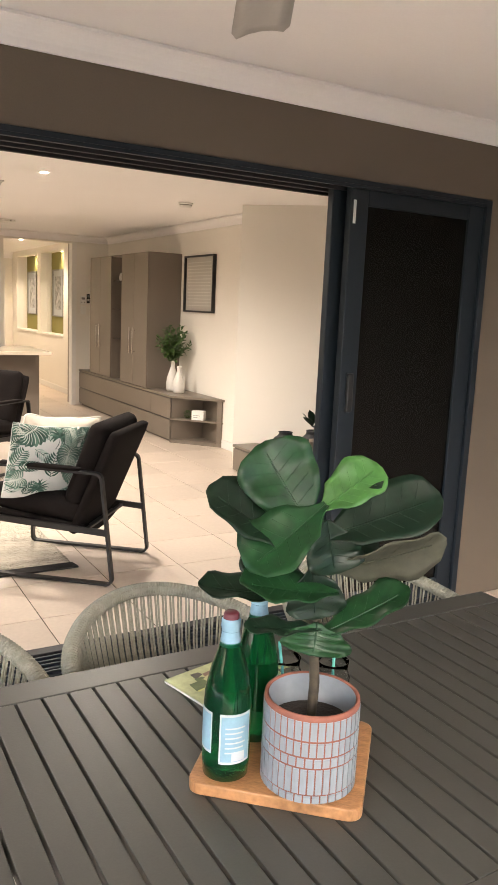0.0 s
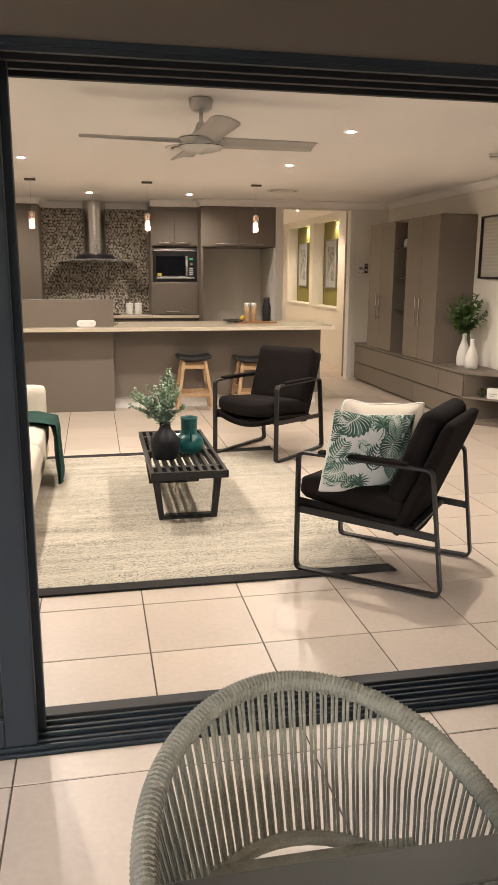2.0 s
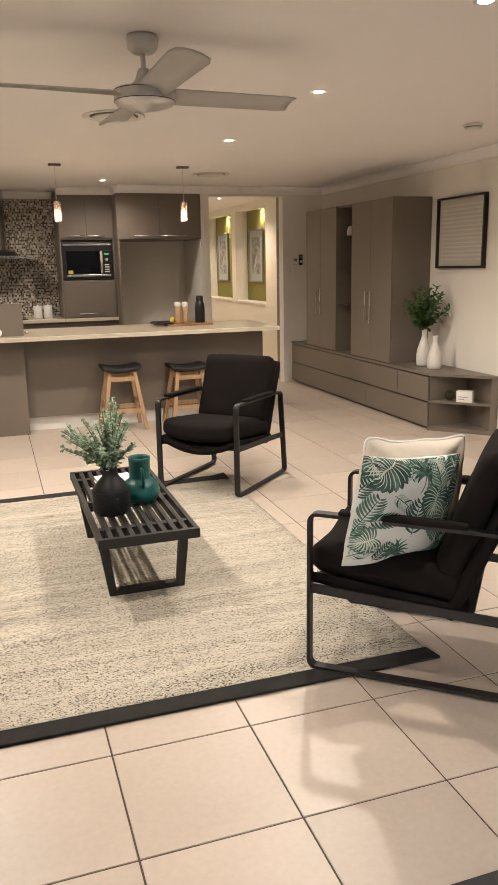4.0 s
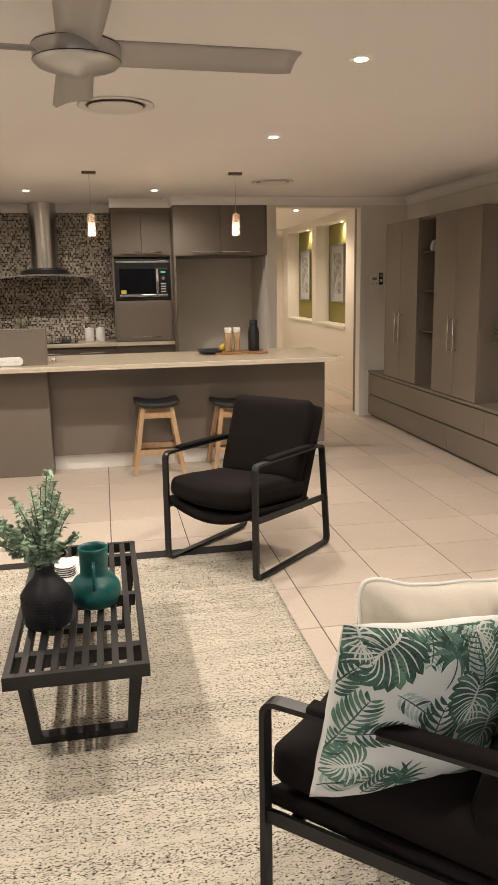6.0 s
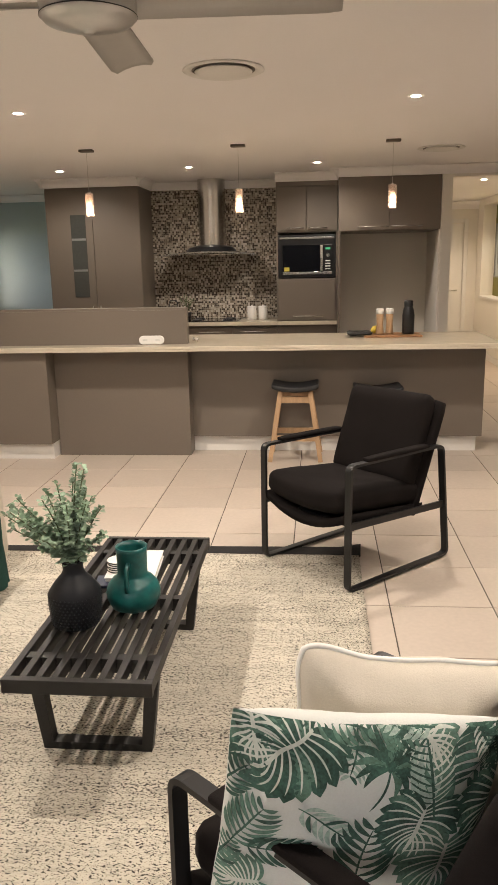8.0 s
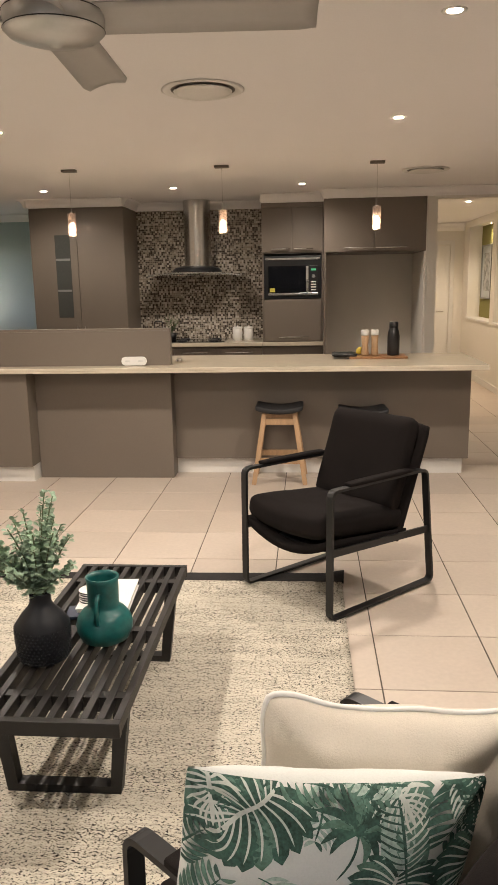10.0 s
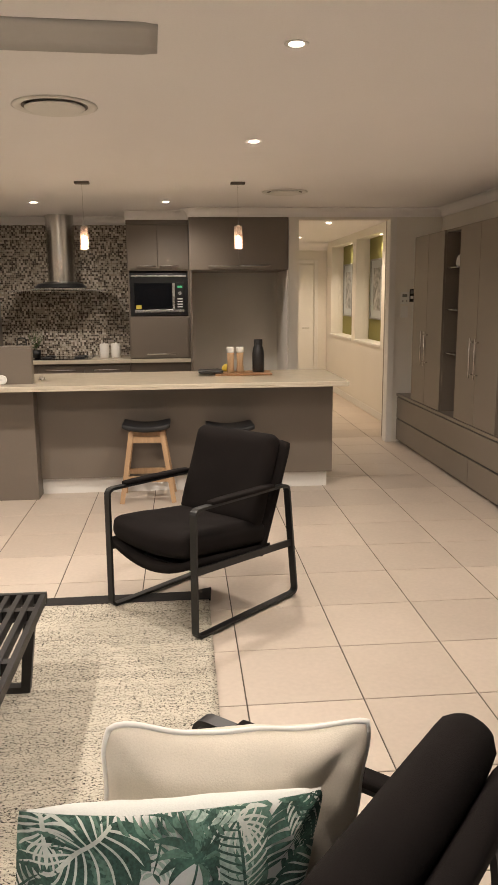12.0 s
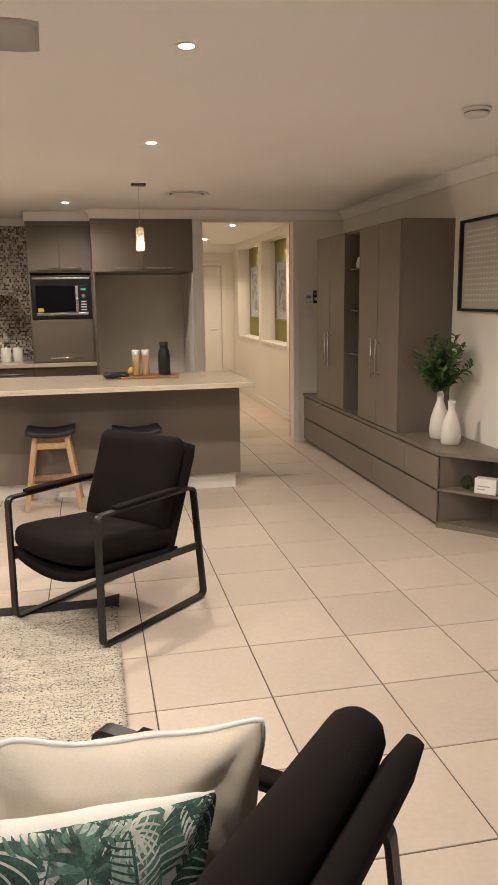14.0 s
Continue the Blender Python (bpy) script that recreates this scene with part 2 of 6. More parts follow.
def cornice(name, a, c, normal, z, material=M_CEIL, drop=0.085, out=0.085, label="white coved plaster cornice"):
    """A coved strip along the wall from a to c; normal points into the room."""
    prof = [(0, -drop), (0.012, -drop), (0.016, -drop + 0.01)]
    prof += [(0.016 + (out - 0.026) * (1 - math.cos(q * math.pi / 12)), -drop + 0.01 + (drop - 0.02) * math.sin(q * math.pi / 12)) for q in range(1, 7)]
    prof += [(out, -0.01), (out, 0), (0, 0)]
    b2 = bmesh.new()
    rows = []
    for p in (a, c):
        rows.append([b2.verts.new((p[0] + normal[0] * u, p[1] + normal[1] * u, z + v)) for u, v in prof])
    k = len(prof)
    for q in range(k):
        b2.faces.new((rows[0][q], rows[0][(q + 1) % k], rows[1][(q + 1) % k], rows[1][q]))
    b2.faces.new(rows[0])
    b2.faces.new(rows[1][::-1])
    bmesh.ops.recalc_face_normals(b2, faces=b2.faces[:])
    return structure(name, b2, material, label)


cornice("cornice_right", (WALL_R - 0.002, 6.67), (WALL_R - 0.002, HALL_Y), (-1, 0), CEIL - 0.002)
cornice("cornice_hall_wall", (2.2, HALL_Y - 0.002), (WALL_R, HALL_Y - 0.002), (0, -1), CEIL - 0.002)
cornice("cornice_fridge", (1.2, 10.85), (2.2, 10.85), (0, -1), CEIL - 0.002)
cornice("cornice_fridge_side", (1.202, 10.85), (1.202, 11.13), (-1, 0), CEIL - 0.002)
cornice("cornice_tower", (0.56, 11.13), (1.2, 11.13), (0, -1), CEIL - 0.002)
cornice("cornice_splash", (-0.86, 11.715), (0.56, 11.715), (0, -1), CEIL - 0.002)
cornice("cornice_pantry", (-1.88, 11.09), (-0.86, 11.09), (0, -1), CEIL - 0.002)
cornice("cornice_pantry_left", (-1.868, 11.006), (-1.868, 12.61), (-1, 0), CEIL - 0.003)
cornice("cornice_pantry_side", (-0.858, 11.09), (-0.858, 11.72), (1, 0), CEIL - 0.002)
cornice("cornice_scullery", (X_LEFT, 12.698), (-1.9, 12.698), (0, -1), CEIL - 0.002)
cornice("cornice_hall", (2.302, 15.898), (3.55, 15.898), (0, -1), CEIL - 0.002, drop=0.12, out=0.10)
cornice("cornice_front", (X_LEFT - 1.0, FRONT_OUT - 0.002), (3.75, FRONT_OUT - 0.002), (0, -1), 2.378)
cornice("cornice_alfresco_side", (3.748, -0.6), (3.748, FRONT_OUT), (-1, 0), 2.378)

# skirting
for nm, a in (("baseboard_right", (WALL_R - 0.014, WALL_R - 0.001, 6.70, 7.15)), ("baseboard_hall", (3.536, 3.549, 11.22, 15.87)), ("baseboard_hall_end", (3.41, 3.53, 15.886, 15.899))):
    structure(nm, box(a[0], a[1], a[2], a[3], 0, 0.09, 0.003), M_TRIM, "white painted timber skirting board")


# ---- sliding door set ----
def sliding_panel(name, x0, x1, y0, label, lock_left):
    t = thing(name, label, "sliding door", None, "", "structure")
    y1, w = y0 + 0.042, 0.095
    for nm, a in (("stile", (x0, x0 + w, 0.03, 2.015)), ("stile", (x1 - w, x1, 0.03, 2.015)), ("top_rail", (x0 + w, x1 - w, 1.94, 2.015)), ("bottom_rail", (x0 + w, x1 - w, 0.03, 0.125))):
        part(nm, box(a[0], a[1], y0, y1, a[2], a[3], 0.004), M_BLACK_ALU, t)
    part("glass_pane", box(x0 + w - 0.01, x1 - w + 0.01, y0 + 0.014, y0 + 0.022, 0.11, 1.95), M_SCREEN, t, "dark tinted pane")
    if lock_left:
        hx = x0 + 0.05
        lock = part("lock", box(hx - 0.018, hx + 0.018, y0 - 0.018, y0 + 0.002, 1.02, 1.20, 0.008), M_BLACK, t, "black door lock")
        part("lock_barrel", moved(lathe([(0, -0.006), (0.011, -0.006), (0.013, 0), (0.013, 0.006)], 16), pose(hx, y0 - 0.02, 1.07, 90, 0, 0)), M_STEEL, lock)
        part("label_strip", box(x0 + 0.012, x0 + 0.026, y0 - 0.002, y0 + 0.001, 1.86, 1.96), M_WHITE, t, "white strip on the stile")
    return t


sliding_panel("door_1", 2.072, 2.875, 2.862, "charcoal aluminium sliding door with dark tinted glass", True)
sliding_panel("door_2", -1.27, -0.43, 2.862, "charcoal aluminium sliding door pushed aside, dark glass", False)
sliding_panel("door_3", 2.028, 2.86, 2.94, "charcoal aluminium sliding door stacked behind another", False)
sliding_panel("door_4", -1.3, -0.41, 2.935, "charcoal aluminium sliding door stacked behind another", False)
sliding_panel("door_5", -1.98, -1.24, 3.00, "charcoal aluminium sliding door, closed", False)
frame_set = thing("door_frame", "dark charcoal aluminium sliding door frame with floor tracks", "door frame", None, "", "structure")
part("jamb", box(2.876, 2.914, 2.845, 3.085, 0, 2.04, 0.003), M_BLACK_ALU, frame_set)
part("jamb", box(-2.018, -1.982, 2.845, 3.085, 0, 2.04, 0.003), M_BLACK_ALU, frame_set)
part("head", box(-1.98, 2.875, 2.842, 3.088, 2.022, 2.043, 0.002), M_BLACK_ALU, frame_set)
for y, zf in ((2.846, 2.008), (2.915, 2.003), (2.987, 1.999), (3.068, 1.997)):
    part("head_fin", box(-1.98, 2.875, y - 0.004, y + 0.016, zf, 2.022, 0.002), M_BLACK_ALU if y < 2.9 else M_RUBBER, frame_set)
part("sill_plate", box(-1.98, 2.875, 2.848, 3.082, 0.0, 0.012, 0.002), M_BLACK_ALU, frame_set)
part("sill_seal", box(-1.98, 2.875, 3.022, 3.080, 0.012, 0.028, 0.003), M_RUBBER, frame_set, "black inner sill strip")
for y in (2.862, 2.885, 2.925, 2.955, 2.992):
    part("track_rail", box(-1.98, 2.875, y, y + 0.010, 0.012, 0.026, 0.002), M_BLACK_ALU, frame_set)


# ---- kitchen ----
def mosaic_material():
    m = bpy.data.materials.new("mosaic_tile")
    m.use_nodes = True
    n, l = m.node_tree.nodes, m.node_tree.links
    b = n["Principled BSDF"]
    tc, sc, fl, wnz = n.new("ShaderNodeTexCoord"), n.new("ShaderNodeVectorMath"), n.new("ShaderNodeVectorMath"), n.new("ShaderNodeTexWhiteNoise")
    sc.operation, fl.operation = "SCALE", "FLOOR"
    sc.inputs["Scale"].default_value = 1 / 0.0205
    l.new(tc.outputs["Object"], sc.inputs[0])
    l.new(sc.outputs[0], fl.inputs[0])
    l.new(fl.outputs[0], wnz.inputs["Vector"])
    r = ramp_node(n, [(0.0, (0.075, 0.060, 0.048)), (0.22, (0.20, 0.165, 0.13)), (0.40, (0.36, 0.315, 0.255)), (0.64, (0.50, 0.455, 0.385)), (0.86, (0.62, 0.575, 0.51))], "CONSTANT")
    l.new(wnz.outputs["Value"], r.inputs[0])
    fr, ab, gr = n.new("ShaderNodeVectorMath"), n.new("ShaderNodeSeparateXYZ"), n.new("ShaderNodeMath")
    fr.operation = "FRACTION"
    l.new(sc.outputs[0], fr.inputs[0])
    l.new(fr.outputs[0], ab.inputs[0])
    edges = []
    for ax in ("X", "Z"):
        q, w = n.new("ShaderNodeMath"), n.new("ShaderNodeMath")
        q.operation, w.operation = "PINGPONG", "GREATER_THAN"
        q.inputs[1].default_value, w.inputs[1].default_value = 0.5, 0.06
        l.new(ab.outputs[ax], q.inputs[0])
        l.new(q.outputs[0], w.inputs[0])
        edges.append(w)
    gr.operation = "MULTIPLY"
    l.new(edges[0].outputs[0], gr.inputs[0])
    l.new(edges[1].outputs[0], gr.inputs[1])
    mx = n.new("ShaderNodeMix")
    mx.data_type = "RGBA"
    mx.inputs[6].default_value = (0.52, 0.47, 0.40, 1)
    l.new(gr.outputs[0], mx.inputs[0])
    l.new(r.outputs[0], mx.inputs[7])
    sp, ev = n.new("ShaderNodeSeparateXYZ"), []
    l.new(fl.outputs[0], sp.inputs[0])
    half, xs, zs = n.new("ShaderNodeMath"), n.new("ShaderNodeMath"), n.new("ShaderNodeMath")
    half.operation, half.inputs[1].default_value = "MULTIPLY", 0.5
    xs.operation, zs.operation = "ADD", "ADD"
    zs.inputs[1].default_value = 0.0
    l.new(sp.outputs["Z"], half.inputs[0])
    l.new(sp.outputs["X"], xs.inputs[0])
    hf = n.new("ShaderNodeMath")
    hf.operation = "FLOOR"
    l.new(half.outputs[0], hf.inputs[0])
    l.new(hf.outputs[0], xs.inputs[1])
    l.new(sp.outputs["Z"], zs.inputs[0])
    for src in (xs, zs):
        md, eq = n.new("ShaderNodeMath"), n.new("ShaderNodeMath")
        md.operation, eq.operation = "FLOORED_MODULO", "LESS_THAN"
        md.inputs[1].default_value, eq.inputs[1].default_value = 2.0, 0.5
        l.new(src.outputs[0], md.inputs[0])
        l.new(md.outputs[0], eq.inputs[0])
        ev.append(eq)
    both, keep, dot, dk = n.new("ShaderNodeMath"), n.new("ShaderNodeMath"), n.new("ShaderNodeMath"), n.new("ShaderNodeMix")
    both.operation, keep.operation, dot.operation = "MULTIPLY", "GREATER_THAN", "MULTIPLY"
    keep.inputs[1].default_value = 0.62
    l.new(ev[0].outputs[0], both.inputs[0])
    l.new(ev[1].outputs[0], both.inputs[1])
    l.new(wnz.outputs["Value"], keep.inputs[0])
    l.new(both.outputs[0], dot.inputs[0])
    l.new(keep.outputs[0], dot.inputs[1])
    dk.data_type = "RGBA"
    dk.inputs[7].default_value = (0.06, 0.046, 0.038, 1)
    l.new(dot.outputs[0], dk.inputs[0])
    l.new(mx.outputs[2], dk.inputs[6])
    l.new(dk.outputs[2], b.inputs["Base Color"])
    bp = n.new("ShaderNodeBump")
    bp.inputs["Strength"].default_value, bp.inputs["Distance"].default_value = 0.15, 0.001
    l.new(gr.outputs[0], bp.inputs["Height"])
    l.new(bp.outputs[0], b.inputs["Normal"])
    b.inputs["Roughness"].default_value = 0.22
    return m


M_MOSAIC = mosaic_material()
M_PANTRY_GLASS = mat("frosted_dark_glass", (0.06, 0.065, 0.06), 0.15, var=0.1)


def bar_handle(parent, a, c, out, r=0.006):
    """A round bar on two posts between a and c, standing off along out."""
    a, c, o = Vector(a), Vector(c), Vector(out)
    d = (c - a).normalized()
    up = (0, 0, 1) if abs(d.z) < 0.9 else (1, 0, 0)
    bm = sweep([a + o - d * 0.03, c + o + d * 0.03], 2 * r, 2 * r, up, rnd=10)
    for p in (a, c):
        bm = sweep([p, p + o], 1.6 * r, 1.6 * r, d, rnd=8, bm=bm)
    return part("handle", bm, M_STEEL, parent, "brushed steel bar handle", True)


structure("splashback", box(-0.86, 0.565, 11.722, 11.739, 0.90, 2.31), M_MOSAIC, "brown and cream mosaic tile splashback")

tower = thing("oven_tower", "tall taupe laminate kitchen unit with microwave niche", "cabinet")
part("body", box(0.566, 1.20, 11.155, 11.735, 0.10, 1.335), M_LAM, tower)
b = box(0.566, 0.582, 11.155, 11.735, 1.335, 2.305)
b = box(1.184, 1.20, 11.155, 11.735, 1.335, 2.305, bm=b)
b = box(0.582, 1.184, 11.72, 11.735, 1.335, 2.305, bm=b)
b = box(0.582, 1.184, 11.155, 11.72, 1.80, 2.305, bm=b)
part("carcass", b, M_LAM, tower)
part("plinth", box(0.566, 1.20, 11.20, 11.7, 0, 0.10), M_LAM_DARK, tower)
for x0, x1 in ((0.570, 0.878), (0.882, 1.196)):
    d = part("door", box(x0, x1, 11.136, 11.154, 1.815, 2.255, 0.002), M_LAM, tower)
    xm = (x0 + x1) / 2
    hx = x1 - 0.18 if x0 < 0.8 else x0 + 0.05
    bar_handle(d, (hx, 11.136, 1.845), (hx + 0.13, 11.136, 1.845), (0, -0.03, 0))
d = part("door", box(0.586, 1.180, 11.136, 11.154, 0.905, 1.328, 0.002), M_LAM, tower)
bar_handle(d, (0.77, 11.136, 0.945), (1.02, 11.136, 0.945), (0, -0.03, 0))
part("bulkhead", box(0.566, 1.20, 11.136, 11.155, 2.26, 2.305), M_LAM, tower)

mw = thing("microwave", "built-in microwave oven with black glass and steel trim", "microwave")
part("surround", box(0.586, 1.180, 11.150, 11.60, 1.345, 1.775, 0.004), M_BLACK, mw, "black surround")
part("vent_strip", box(0.60, 1.166, 11.142, 11.151, 1.735, 1.755, 0.002), M_STEEL, mw)
part("door_glass", box(0.63, 1.03, 11.138, 11.150, 1.405, 1.675, 0.004), M_GLASS_BLACK, mw)
part("bottom_trim", box(0.63, 1.145, 11.136, 11.150, 1.375, 1.402, 0.003), M_STEEL, mw)
part("window", box(0.67, 0.995, 11.1365, 11.1385, 1.44, 1.64), M_GLASS_BLACK, mw)
part("handle", sweep([(1.035, 11.120, 1.41), (1.035, 11.112, 1.54), (1.035, 11.120, 1.67)], 0.026, 0.014, (0, 1, 0)), M_STEEL, mw)
cp = part("control_panel", box(1.055, 1.145, 11.138, 11.150, 1.405, 1.675, 0.003), M_BLACK, mw)
part("dial", moved(lathe([(0, 0.014), (0.019, 0.014), (0.022, 0.0)], 20), pose(1.10, 11.137, 1.57, 90, 0, 0)), M_STEEL, cp)
part("display", box(1.075, 1.125, 11.136, 11.139, 1.625, 1.645), glow("green_display", (0.06, 0.35, 0.16), 0.15), cp)
for k in range(4):
    part("button", box(1.073, 1.127, 11.135, 11.139, 1.425 + 0.027 * k, 1.436 + 0.027 * k, 0.002), M_WHITE, cp)
part("energy_sticker", box(0.645, 0.70, 11.1355, 11.1378, 1.41, 1.45), mat("yellow_sticker", (0.6, 0.5, 0.08), 0.5), mw, "yellow energy sticker")

fr = thing("fridge_cabinet", "taupe laminate overhead cabinet above an empty fridge recess", "cabinet")
part("body", box(1.2015, 2.198, 10.882, 11.735, 1.79, 2.305), M_LAM, fr)
part("side_panel", box(1.2015, 1.221, 10.87, 11.735, 0, 1.79), M_LAM, fr)
part("side_panel", box(2.186, 2.198, 10.87, 11.735, 0, 1.79), M_WALL, fr, "cream wall beside the recess")
part("back_panel", box(1.222, 2.185, 11.70, 11.735, 0, 1.79), M_WALL, fr, "cream wall of the fridge recess")
part("filler", box(1.2015, 2.198, 10.868, 10.8815, 2.3005, 2.305), M_LAM, fr)
for x0, x1, h in ((1.203, 1.697, 1), (1.701, 2.197, 0)):
    d = part("door", box(x0, x1, 10.862, 10.881, 1.795, 2.30, 0.002), M_LAM, fr)
    hx = x1 - 0.30 if h else x0 + 0.02
    bar_handle(d, (hx + 0.02, 10.862, 1.83), (hx + 0.27, 10.862, 1.83), (0, -0.03, 0))

pan = thing("pantry_cabinet", "tall taupe laminate pantry with a narrow glass strip", "cabinet")
part("body", box(-1.865, -0.862, 11.122, 11.735, 0.10, 2.305), M_LAM, pan)
part("plinth", box(-1.865, -0.862, 11.17, 11.735, 0, 0.10), M_LAM_DARK, pan)
d = part("door", box(-1.862, -1.365, 11.10, 11.121, 0.105, 2.27, 0.002), M_LAM, pan)
part("glass_strip", box(-1.60, -1.44, 11.094, 11.0995, 1.18, 2.03), M_PANTRY_GLASS, d, "dark frosted glass strip")
for z in (1.45, 1.77):
    part("shelf_edge", box(-1.595, -1.445, 11.0915, 11.0938, z, z + 0.022), mat("shelf_edge", (0.22, 0.23, 0.22), 0.4), d)
bar_handle(d, (-1.40, 11.10, 0.85), (-1.40, 11.10, 1.06), (0, -0.03, 0))
d = part("door", box(-1.361, -0.864, 11.10, 11.121, 0.105, 2.27, 0.002), M_LAM, pan)
bar_handle(d, (-1.32, 11.10, 0.85), (-1.32, 11.10, 1.06), (0, -0.03, 0))

rb = thing("kitchen_base_cabinet", "taupe laminate base cabinets along the splashback", "cabinet")
part("body", box(-0.858, 0.562, 11.15, 11.72, 0.10, 0.855), M_LAM, rb)
part("plinth", box(-0.858, 0.562, 11.20, 11.72, 0, 0.10), M_LAM_DARK, rb)
for k in range(3):
    d = part("drawer", box(-0.856 + 0.473 * k, -0.387 + 0.473 * k, 11.13, 11.15, 0.60, 0.83, 0.002), M_LAM, rb)
    bar_handle(d, (-0.75 + 0.473 * k, 11.13, 0.79), (-0.50 + 0.473 * k, 11.13, 0.79), (0, -0.03, 0))
rt = thing("kitchen_worktop", "cream stone worktop along the splashback", "worktop")
part("slab", box(-0.858, 0.564, 11.09, 11.72, 0.856, 0.895, 0.003), M_STONE, rt)
part("slab_end", box(0.566, 1.20, 11.09, 11.134, 0.856, 0.895, 0.003), M_STONE, rt)
ck = thing("cooktop", "black glass cooktop set in the worktop", "cooktop")
part("glass", box(-0.45, 0.15, 11.18, 11.66, 0.896, 0.903, 0.002), M_GLASS_BLACK, ck)
for x, y in ((-0.32, 11.30), (-0.32, 11.52), (0.02, 11.30), (0.02, 11.52)):
    part("burner", moved(lathe([(0, 0.012), (0.05, 0.012), (0.06, 0)], 20), pose(x, y, 0.903)), M_BLACK, ck)

hood = thing("range_hood", "stainless steel canopy range hood with curved glass", "range hood")
part("chimney", moved(lathe([(0.148, 1.66), (0.148, 2.388)], 48), pose(-0.158, 11.56, 0)), M_STEEL, hood, "", True)
b = bmesh.new()
rows = []
for i in range(13):
    u = -0.495 + 0.99 * i / 12
    rows.append((u, 1.622 - 0.032 * (u / 0.495) ** 2))
vs = [[b.verts.new((-0.165 + u, y, z + dz)) for u, z in rows] for y, dz in ((11.24, 0), (11.70, 0), (11.70, 0.008), (11.24, 0.008))]
for a in range(4):
    c = (a + 1) % 4
    for i in range(12):
        b.faces.new((vs[a][i], vs[a][i + 1], vs[c][i + 1], vs[c][i]))
for i in (0, 12):
    b.faces.new([vs[a][i] for a in range(4)])
bmesh.ops.recalc_face_normals(b, faces=b.faces[:])
part("glass_canopy", b, mat("smoky_canopy_glass", (0.50, 0.49, 0.46), 0.08, var=0.02), hood, "curved glass visor")
part("fan_box", moved(lathe([(0, 1.632), (0.27, 1.632), (0.275, 1.642), (0.24, 1.678), (0.15, 1.70), (0, 1.70)], 36, squash=0.75), pose(-0.16, 11.46, 0)), M_BLACK, hood, "black control fascia")
part("glass_edge", sweep([(-0.165 + u, 11.236, z + 0.004) for u, z in rows], 0.006, 0.016), M_STEEL, hood, "bright canopy edge")
part("filter", box(-0.42, 0.10, 11.28, 11.68, 1.596, 1.606, 0.003), M_STEEL, hood)

# island bench
isl = thing("kitchen_island", "taupe laminate kitchen island with white plinth", "kitchen island")
part("front_panel", box(-0.018, 2.295, 9.0, 9.03, 0.13, 0.863), M_LAM, isl)
part("end_panel", box(2.275, 2.297, 9.031, 9.60, 0.13, 0.863), M_LAM, isl)
part("plinth", box(-0.0185, 2.26, 9.05, 9.56, 0, 0.13), M_TRIM, isl, "white plinth")
part("pier", box(-1.105, -0.02, 8.872, 9.6, 0, 0.863, 0.002), M_LAM, isl)
part("left_panel", box(-3.0, -1.107, 8.70, 9.6, 0.13, 0.863, 0.002), M_LAM, isl)
part("plinth", box(-3.0, -1.115, 8.75, 9.55, 0, 0.13), M_TRIM, isl, "white plinth")
part("back_panel", box(-0.018, 2.27, 9.57, 9.60, 0.13, 0.863), M_LAM, isl)
wt = thing("island_worktop", "cream stone island worktop with waterfall-free edge", "worktop")
part("slab", box(-3.0, 2.35, 8.65, 9.63, 0.880, 0.902, 0.003), M_STONE, wt)
part("edge_strip", box(-3.0, 2.349, 8.651, 8.69, 0.864, 0.8798, 0.002), M_STONE, wt)
part("edge_strip", box(2.31, 2.349, 8.6905, 9.629, 0.864, 0.8798, 0.002), M_STONE, wt)
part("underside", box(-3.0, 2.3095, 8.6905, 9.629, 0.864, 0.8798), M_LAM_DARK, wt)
up = thing("bench_upstand", "raised taupe laminate upstand on the island", "upstand")
part("panel", box(-3.0, -0.008, 8.83, 8.90, 0.903, 1.166, 0.001), M_LAM, up)
part("cap", box(-3.0, -0.007, 8.829, 8.901, 1.1665, 1.185, 0.002), M_LAM, up, "taupe laminate top edge")
po = thing("power_outlet", "white rounded power outlet on the upstand", "power outlet")
b = bmesh.new()
pts = []
for k in range(24):
    a = 2 * math.pi * k / 24
    pts.append((-0.29 + (0.065 if math.cos(a) > 0 else -0.065) + 0.034 * math.cos(a), 0.034 * math.sin(a)))
b = moved(prism(pts, 0, 0.018, bevel=0.004), pose(0, 8.829, 0.938, 90, 0, 0))
part("plate", b, M_WHITE, po)
for x in (-0.34, -0.24):
    part("socket", box(x - 0.018, x + 0.018, 8.809, 8.8115, 0.931, 0.945), mat("socket_grey", (0.66, 0.66, 0.63), 0.4), po)


# ---- built-in cabinet along the right wall ----
low = thing("low_cabinet", "long low taupe laminate cabinet with handleless drawers", "cabinet")
XF = 3.35
part("body", box(XF + 0.02, WALL_R - 0.002, 7.60, 10.845, 0.03, 0.485), M_LAM, low)
part("kick", box(XF + 0.04, WALL_R - 0.01, 7.62, 10.84, 0, 0.03), M_LAM_DARK, low)
# black strip behind the fronts paints the grooves' shade
part("shadow_gap", box(XF + 0.014, XF + 0.0195, 7.61, 10.845, 0.236, 0.49), M_BLACK, low, "black strip for the shade in the gap between the drawers")
for y0, y1, z0, z1 in ((7.603, 8.143, 0.262, 0.478), (8.147, 10.845, 0.262, 0.478), (7.603, 8.79, 0.032, 0.248), (8.794, 10.845, 0.032, 0.248)):
    part("drawer_front", box(XF, XF + 0.012, y0, y1, z0, z1, 0.0015), M_LAM, low)
poly = [(XF - 0.005, 10.848), (XF - 0.005, 7.598), (WALL_R - 0.002, 7.13), (WALL_R - 0.002, 10.848)]
part("top", prism(poly, 0.492, 0.516), M_LAM, low)
